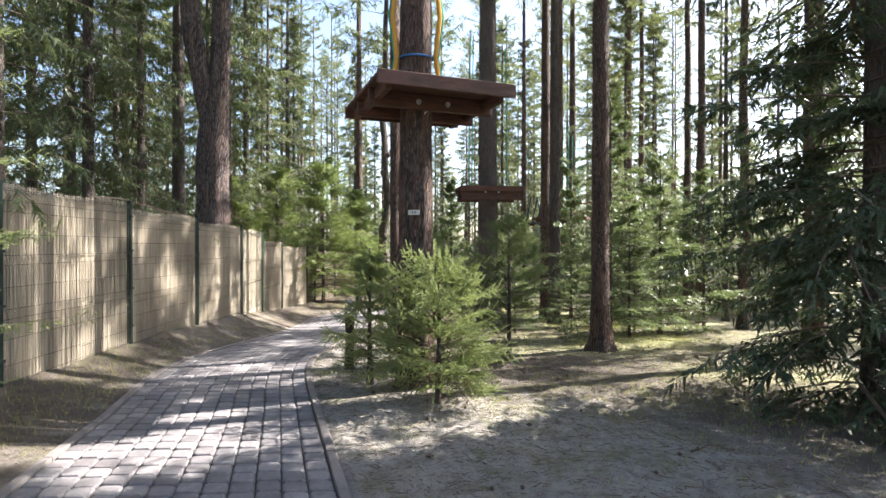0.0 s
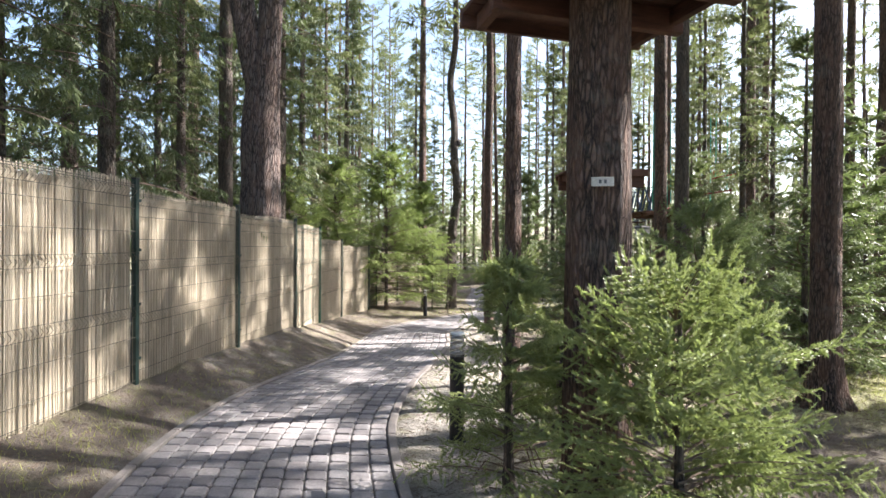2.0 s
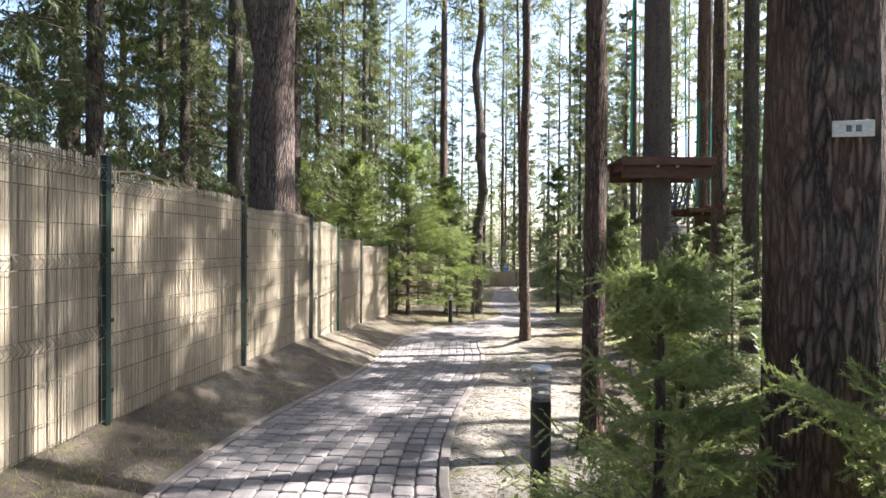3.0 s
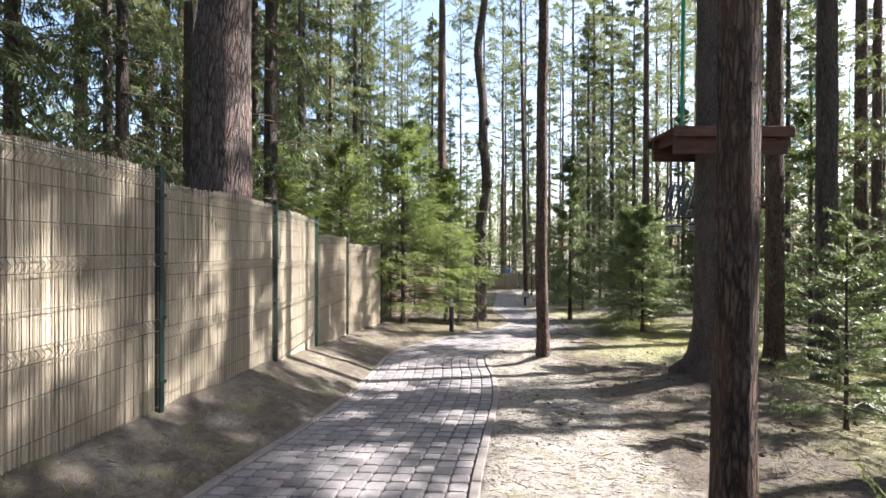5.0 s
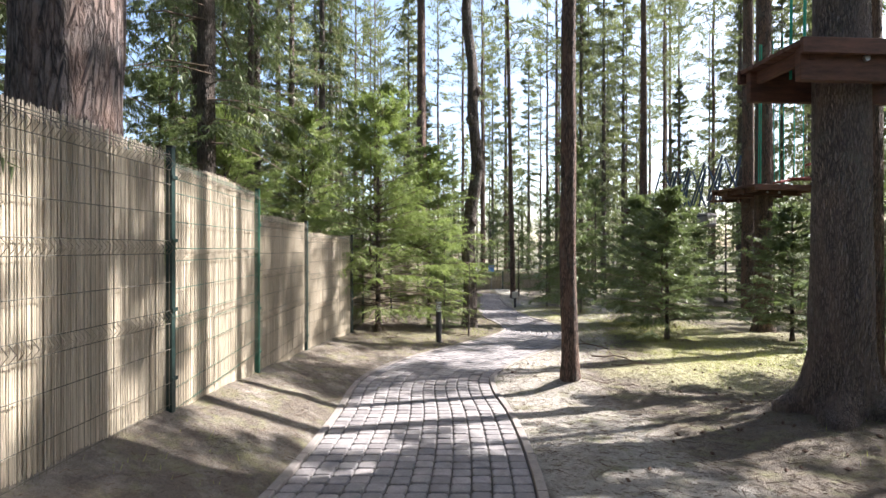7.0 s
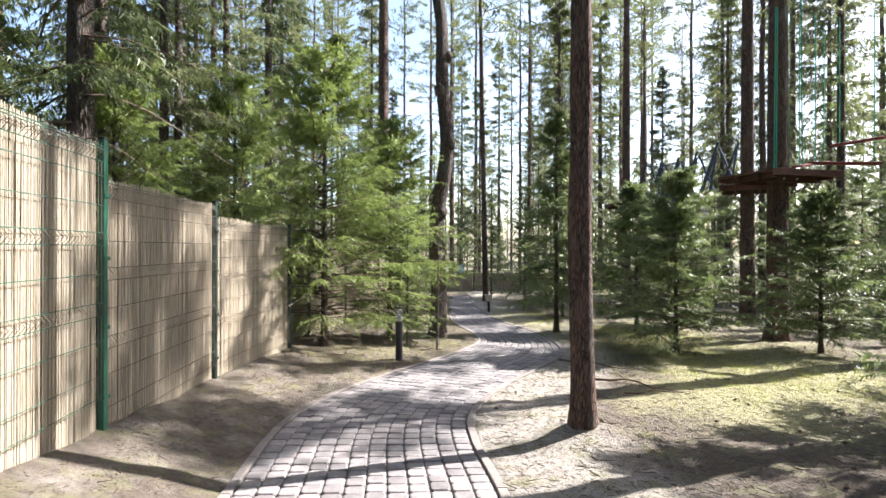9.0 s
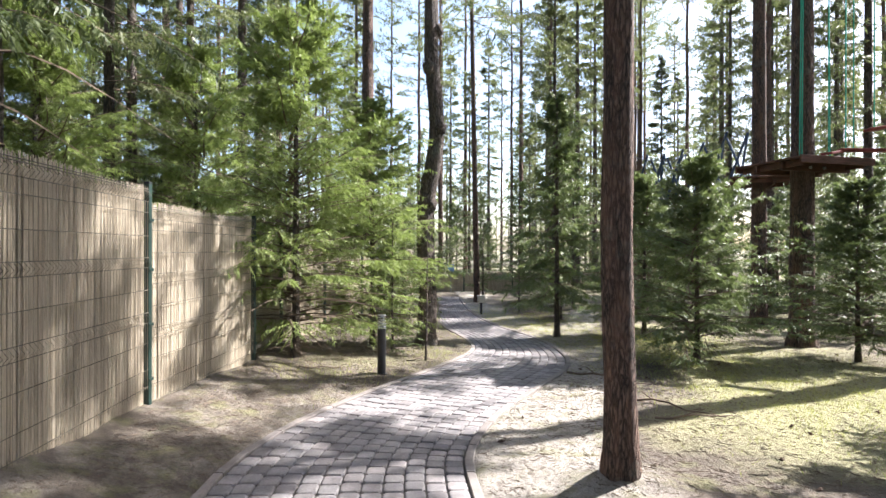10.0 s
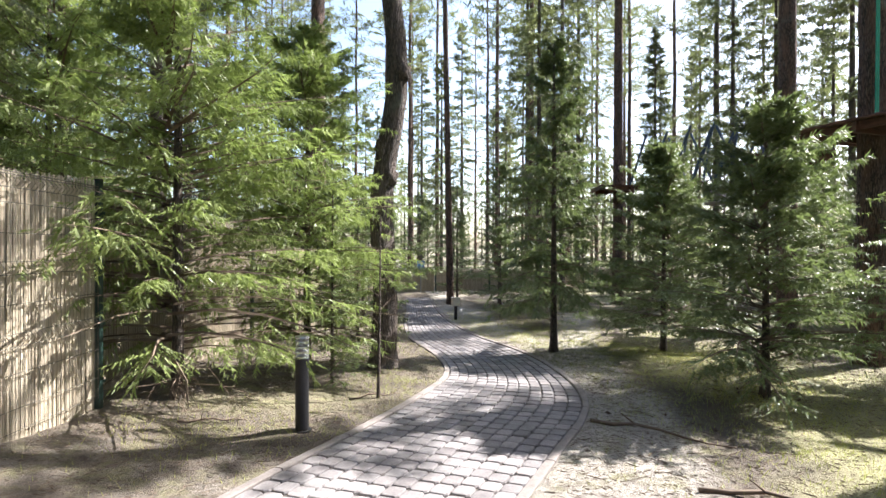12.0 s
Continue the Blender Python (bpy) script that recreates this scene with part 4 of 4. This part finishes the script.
def sticks(l0, l1, w):
    def make(x, y, z, r):
        n = len(x)
        a, l = r.uniform(0, 6.283, n), r.uniform(l0, l1, n)
        o = np.stack([x, y, z + w * 0.8], 1)
        d = np.stack([np.cos(a) * l, np.sin(a) * l, r.uniform(-0.1, 0.18, n) * l], 1)
        s = np.stack([-np.sin(a), np.cos(a), np.zeros(n)], 1) * w
        u = np.zeros((n, 3))
        u[:, 2] = w * 1.5
        return np.concatenate([np.stack([o - s, o + d, o + u], 1), np.stack([o + u, o + d, o + s], 1)])
    return make


def grass_here(x, y, r):
    p = (0.6 * patch(x, y, 4.5, 16.9, 1.5, 1.8) + 0.9 * patch(x, y, 4.6, 21.0, 1.6, 3.2) + 0.7 * patch(x, y, 5.2, 7.6, 1.6, 1.2) + 0.8 * patch(x, y, 6.5, 12, 1.6, 3)
         + 0.35 * patch(x, y, -1.0, 18.2, 1.4, 0.8) + 0.5 * patch(x, y, 0.3, 20.2, 0.5, 0.7) + 0.5 * patch(x, y, -2.2, 3.5, 0.5, 4) + 0.5 * patch(x, y, 2.3, 3.2, 0.5, 0.4)
         + 0.35 * patch(x, y, 4.5, 3.0, 2, 2) + 0.6 * patch(x, y, 3.0, 25.5, 2.5, 3))
    clump = 0.5 + 0.5 * np.sin(x * 5.1 + 2 * np.sin(y * 3.1)) * np.sin(y * 4.3 + 1.4 * np.sin(x * 3.7))
    return on_open_ground(x, y) & (r.random(len(x)) < p * (0.25 + 0.9 * clump))


scatter_stuff("grass", "thin yellow-green woodland grass and moss", "grass", GRASS, blades(0.025, 0.085, 0.0026, 0.45), 600000, (-3, 9, -3, 30), 1, grass_here)
scatter_stuff("needle_litter", "fallen brown pine needles", "litter", TWIG, sticks(0.025, 0.085, 0.0026), 150000, (-2.8, 7, -2, 24), 2,
              lambda x, y, r: on_open_ground(x, y) & (r.random(len(x)) < 0.6))
scatter_stuff("twig_litter", "fallen twigs and bark scraps", "litter", TWIG, sticks(0.05, 0.2, 0.004), 15000, (-2.8, 9, -2, 26), 3,
              lambda x, y, r: on_open_ground(x, y) & (r.random(len(x)) < 0.35 + 0.5 * (x > 1.5)))
scatter_stuff("bare_undergrowth", "dry stalks and weeds under the spruces", "undergrowth", TWIG, blades(0.05, 0.3, 0.002, 0.5), 6000, (-4, 9, 2, 28), 4,
              lambda x, y, r: on_open_ground(x, y) & (r.random(len(x)) < patch(x, y, 4.5, 8.5, 2, 1.5) + 0.6 * patch(x, y, -1.6, 20, 1.2, 1.4) + 0.5 * patch(x, y, 1.35, 14.1, 0.3, 0.25)))


def far_woods():
    r = np.random.default_rng(9)
    tris, idx = [], []
    for _ in range(620):
        a = r.uniform(-math.pi, math.pi)
        d = r.uniform(66, 120)
        x, y = d * math.sin(a), 8 + d * math.cos(a)
        h = r.uniform(11, 21)
        z = spot(x, y)
        w = r.uniform(0.1, 0.2)
        p = np.array([x, y, z])
        s = np.array([math.cos(a), -math.sin(a), 0]) * w
        top = p + np.array([0, 0, h])
        tris.append(np.array([[p - s, p + s, top]]))
        idx.append([1])
        n = 130
        t = r.uniform(0.02, 1, n) ** 0.8
        rad = (1 - t) * r.uniform(1.6, 2.6) + 0.15
        b = r.uniform(0, 6.283, n)
        q = np.stack([x + np.cos(b) * rad * r.random(n), y + np.sin(b) * rad * r.random(n), z + h * t], 1)
        e = np.stack([np.cos(b), np.sin(b), r.uniform(-0.9, 0.1, n)], 1) * r.uniform(0.6, 1.5, (n, 1))
        sv = np.stack([-np.sin(b), np.cos(b), r.uniform(-0.4, 0.4, n)], 1) * 0.22
        tris.append(np.stack([q - sv, q + sv, q + e], 1))
        idx.append([0] * n)
    T = np.concatenate(tris)
    V = T.reshape(-1, 3)
    ob = link_mesh("far_woods", V, np.arange(len(V)).reshape(-1, 3), [NEEDLE_FAR, BARK_GREY], index=np.concatenate(idx))
    tagged(ob, "dense far forest of spruce and pine", "forest", kind="stuff")


far_woods()


# ---- rope course ----
def rope(name, points, r, mat, label, category="rope", group=""):
    return tagged(part(name, tube(points, r, 5), mat), label, category, group)


def dressed_trunk(x, y, z, r):
    """Ties and padded battens that guard the bark above the first platform."""
    for k, dz in enumerate((0.42, 1.35)):
        ring = [(x + (r + 0.012) * math.cos(a), y + (r + 0.012) * math.sin(a), z + dz + 0.02 * math.sin(a)) for a in np.linspace(0, 2 * math.pi, 17)]
        rope("trunk_tie", ring, 0.012, ROPE_BLUE, "blue rope tied round the pine trunk", "rope", "trunk ties")
    for s in (-1, 1):
        e = thing("trunk_guard", pose(x + s * (r + 0.035), y - 0.03, z, 0, 0, 0), "orange padded batten strapped to the trunk", "guard", "trunk guards")
        bm = bmesh.new()
        for a, b in (((s * 0.05, 0, 0.08), (0, 0, 0.42)), ((0, 0, 0.42), (s * 0.05, 0, 0.9)), ((s * 0.05, 0, 0.9), (0, 0, 1.35))):
            rod(bm, a, b, 0.028, 8)
        part("batten", bm, ROPE_YELLOW, e)
        bm = bmesh.new()
        for a, b in (((s * 0.09, 0.02, 0.08), (s * 0.03, 0.02, 0.42)), ((s * 0.03, 0.02, 0.42), (s * 0.09, 0.02, 0.9)), ((s * 0.09, 0.02, 0.9), (s * 0.03, 0.02, 1.35))):
            rod(bm, a, b, 0.012, 6)
        part("edge_rope", bm, ROPE_GREEN, e, "green edging rope")


dressed_trunk(1.36, 4.08, 3.15, 0.185)
for dx, dy, h in ((-0.55, -0.3, 4.2), (-0.42, 0.1, 4.2), (0.5, -0.1, 3.8)):
    rope("safety_rope", [(3.36 + dx, 12.05 + dy, 2.8), (3.36 + dx * 0.9, 12.05 + dy, 2.8 + h)], 0.014, ROPE_GREEN, "green safety rope rising from a platform", "rope", "safety ropes")
for dx, dy, h in ((-0.32, -0.35, 3.6), (-0.25, -0.32, 3.6), (0.36, -0.3, 3.9), (0.42, 0.2, 3.9)):
    rope("safety_rope", [(7.7 + dx, 20.7 + dy, 2.65), (7.7 + dx * 0.9, 20.7 + dy, 2.65 + h)], 0.014, ROPE_GREEN, "green safety rope rising from a platform", "rope", "safety ropes")

PLAT_F2 = platform(9.5, 24.6, 2.75, 1.6, 1.4, 60, "small plank platform at a rope bridge", hole=0.23)
PLAT_H = platform(8.4, 31.0, 2.75, 1.5, 1.4, 80, "small plank platform far along the course", hole=0.21)


def hung_plank(a, b, up, w=0.2):
    a, b = Vector(a), Vector(b)
    d = b - a
    e = thing("hanging_plank", Matrix.Translation(a), "red-stained plank step hung on green ropes", "plank", "hanging planks")
    m = Matrix.Translation(d / 2) @ d.to_track_quat("X", "Z").to_matrix().to_4x4()
    part("board", boxed((d.length, w, 0.05), m, 0.008), PLANK_RED, e)
    for f in (0.08, 0.92):
        p = d * f
        part("hanger", rod(bmesh.new(), p, p + Vector((0, 0, up)), 0.012, 5), ROPE_GREEN, e, "green hanging rope")


hung_plank((8.0, 20.1, 2.82), (9.3, 19.8, 2.78), 3.2)
hung_plank((7.6, 19.95, 2.72), (8.6, 20.4, 2.9), 3.0)
hung_plank((8.1, 19.6, 3.1), (9.7, 19.4, 3.35), 2.6)
hung_plank((9.0, 19.2, 3.72), (10.1, 19.1, 3.95), 2.2)
hung_plank((8.95, 19.1, 3.9), (9.9, 18.6, 4.3), 1.8)


def rope_bridge(a, b, n):
    a, b = Vector(a), Vector(b)
    d = b - a
    side = d.cross(Vector((0, 0, 1))).normalized() * 0.35
    bridge = thing("rope_bridge", Matrix(), "rope bridge with blue crossed beams and hung steps", "bridge")
    for s in (-1, 1):
        top = [a + d * u + side * s + Vector((0, 0, 1.55 - 0.5 * math.sin(math.pi * u))) for u in np.linspace(0, 1, 9)]
        part("hand_cable", tube(top, 0.012, 5), ROPE_GREY, bridge, "steel hand cable")
        low = [a + d * u + side * s * 0.6 + Vector((0, 0, -0.25 * math.sin(math.pi * u))) for u in np.linspace(0, 1, 9)]
        part("foot_cable", tube(low, 0.014, 5), ROPE_GREY, bridge, "steel foot cable")
    for k in range(n):
        u = (k + 0.7) / n
        sag = -0.22 * math.sin(math.pi * u)
        c = a + d * u + Vector((0, 0, sag))
        v = d.normalized() * 0.42
        bm = bmesh.new()
        for p, q in ((-v - side, v - side + Vector((0, 0, 1.5))), (v - side, -v - side + Vector((0, 0, 1.5))), (-v + side, v + side + Vector((0, 0, 1.5))), (v - side * 0.2, v - side + Vector((0, 0, 1.5)))):
            rod(bm, c + p, c + q, 0.035, 6)
        part("cross_frame", bm, BEAM_BLUE, bridge, "crossed dark blue beams")
        if k % 2:
            t = thing("barrel_step", Matrix.Translation(c + Vector((0, 0, -0.55))) @ pose(0, 0, 0, 0, 0, 30), "grey wooden barrel hung under the bridge", "barrel", "barrel steps")
            part("body", box(bmesh.new(), (0.6, 0.45, 0.5), None, 0.07), PLANK_GREY, t)
            for z in (-0.14, 0.14):
                part("hoop", box(bmesh.new(), (0.62, 0.47, 0.04), pose(0, 0, z), 0.015), BLACK, t)
            for s in (-1, 1):
                part("strap", rod(bmesh.new(), (s * 0.22, 0, 0.24), (s * 0.22, 0, 0.62), 0.014, 5), ROPE_GREY, t)
        else:
            part("step", boxed((0.9, 0.25, 0.06), Matrix.Translation(c + Vector((0, 0, -0.05)))), PLANK, bridge, "dark plank step")


PLANK_GREY = plain_material("weathered_grey_wood", (0.14, 0.13, 0.12), (0.27, 0.25, 0.23), 0.85, 0, 6, 0.3, (1, 1, 4))
rope_bridge((8.6, 30.2, 2.9), (9.3, 25.4, 2.85), 5)


# ---- fallen branches, cones, loose wire ----
def fallen_branch(x, y, yaw, l, r, seed):
    g = random.Random(seed)
    pts, px, py, a = [], 0.0, 0.0, 0.0
    for i in range(7):
        wx, wy = x + px * math.cos(yaw) - py * math.sin(yaw), y + px * math.sin(yaw) + py * math.cos(yaw)
        pts.append(Vector((wx, wy, spot(wx, wy) + r * 0.8 + (0.03 if i in (2, 3) else 0))))
        a += g.uniform(-0.35, 0.35)
        px += l / 6 * math.cos(a)
        py += l / 6 * math.sin(a)
    e = thing("fallen_branch", Matrix(), "thin dead branch lying on the ground", "branch", "fallen branches")
    V, F = [], []
    for i, p in enumerate(pts):
        d = (pts[min(i + 1, 6)] - pts[max(i - 1, 0)]).normalized()
        u = d.cross(Vector((0, 0, 1))).normalized()
        w = u.cross(d)
        for k in range(6):
            V.append(p + (u * math.cos(k * math.pi / 3) + w * math.sin(k * math.pi / 3)) * r * (1 - 0.12 * i))
        if i:
            F += [(6 * i - 6 + k, 6 * i - 6 + (k + 1) % 6, 6 * i + (k + 1) % 6, 6 * i + k) for k in range(6)]
    F += [tuple(range(5, -1, -1)), tuple(range(36, 42))]
    link_mesh("stem", V, F, TWIG, e, smooth=True)
    bm = rod(bmesh.new(), pts[2], pts[2] + Vector((g.uniform(-0.2, 0.2), g.uniform(-0.2, 0.2), 0.1)), r * 0.5, 5, r * 0.2)
    part("side_twig", bm, TWIG, e)


for i, (x, y, yaw, l, r) in enumerate(((2.15, 16.6, -0.45, 1.2, 0.018), (2.3, 15.9, -0.05, 0.9, 0.014), (2.9, 10.8, 0.4, 0.6, 0.012), (3.6, 12.2, 2.0, 0.5, 0.012), (1.9, 8.9, 2.6, 0.5, 0.01),
                                       (2.1, 18.3, -0.6, 1.3, 0.02), (3.4, 1.8, 0.3, 0.5, 0.01), (-1.8, 18.4, 0.2, 0.6, 0.012), (-0.3, 19.4, 0.5, 0.7, 0.012))):
    fallen_branch(x, y, yaw, l, r, 300 + i)


def cones(x, y, z, r):
    n = len(x)
    c = np.stack([x, y, z + 0.015], 1)
    a = r.uniform(0, 6.283, n)
    d = np.stack([np.cos(a), np.sin(a), r.uniform(-0.2, 0.3, n)], 1) * r.uniform(0.025, 0.04, (n, 1))
    s = np.stack([-np.sin(a), np.cos(a), np.zeros(n)], 1) * 0.017
    u = np.zeros((n, 3))
    u[:, 2] = 0.018
    ring = [s, u, -s, -u]
    out = []
    for k in range(4):
        p, q = ring[k], ring[(k + 1) % 4]
        out += [np.stack([c - d, c + p, c + q], 1), np.stack([c + d, c + q, c + p], 1)]
    return np.concatenate(out)


scatter_stuff("fallen_cones", "dark fallen cones scattered on sand and litter", "cones", CONE, cones, 700, (0.2, 8, -1, 20), 6,
              lambda x, y, r: on_open_ground(x, y) & (r.random(len(x)) < 0.15 + 0.85 * patch(x, y, 3.0, 11.5, 1.8, 2.2) + 0.5 * patch(x, y, 3.5, 2.5, 2, 2)))


# ---- dead twigs under the young spruces ----
def dead_twigs(x, y, r0, n, seed):
    g = random.Random(seed)
    e = thing("dead_twig_bundle", pose(x, y, spot(x, y)), "dry grey twigs under a young spruce", "twigs", "dead twigs")
    for i in range(n):
        a = g.uniform(0, 6.283)
        l = g.uniform(0.5, 1.0) * r0
        p0 = Vector((0.02 * math.cos(a), 0.02 * math.sin(a), g.uniform(0.15, 0.4)))
        p1 = p0 + Vector((math.cos(a) * l * 0.5, math.sin(a) * l * 0.5, g.uniform(-0.02, 0.06)))
        p2 = Vector((math.cos(a + g.uniform(-0.3, 0.3)) * l, math.sin(a) * l, 0.02))
        bm = rod(bmesh.new(), p0, p1, 0.005, 5, 0.004)
        rod(bm, p1, p2, 0.004, 5, 0.0015)
        for k in range(3):
            q = p1.lerp(p2, 0.2 + 0.25 * k)
            rod(bm, q, q + Vector((g.uniform(-0.12, 0.12), g.uniform(-0.12, 0.12), g.uniform(-0.06, 0.04))), 0.0022, 4, 0.0008)
        part("twig", bm, TWIG, e)


dead_twigs(1.58, 3.33, 0.6, 16, 1)
dead_twigs(0.82, 4.2, 0.35, 8, 2)
dead_twigs(2.75, 5.75, 0.5, 9, 3)
dead_twigs(-2.1, 19.25, 1.2, 18, 4)
dead_twigs(4.5, 18.9, 0.6, 12, 5)


def bare_sapling(x, y, h, seed):
    e = thing("bare_sapling", pose(x, y, spot(x, y)), "thin bare sapling with a few dry twigs", "tree")
    g = random.Random(seed)
    V, F = trunk_mesh(np.random.default_rng(seed), h, 0.019, 7, 0.3, 0.01, 0.01, 0.25)
    link_mesh("stem", V, F, BARK_GREY, e, smooth=True)
    for k in range(7):
        z = h * (0.4 + 0.08 * k)
        a = g.uniform(0, 6.283)
        p = Vector((0.01 * z, 0, z))
        part("twig", rod(bmesh.new(), p, p + Vector((0.25 * math.cos(a), 0.25 * math.sin(a), 0.12)), 0.004, 5, 0.001), TWIG, e)


bare_sapling(0.03, 19.5, 2.1, 7)
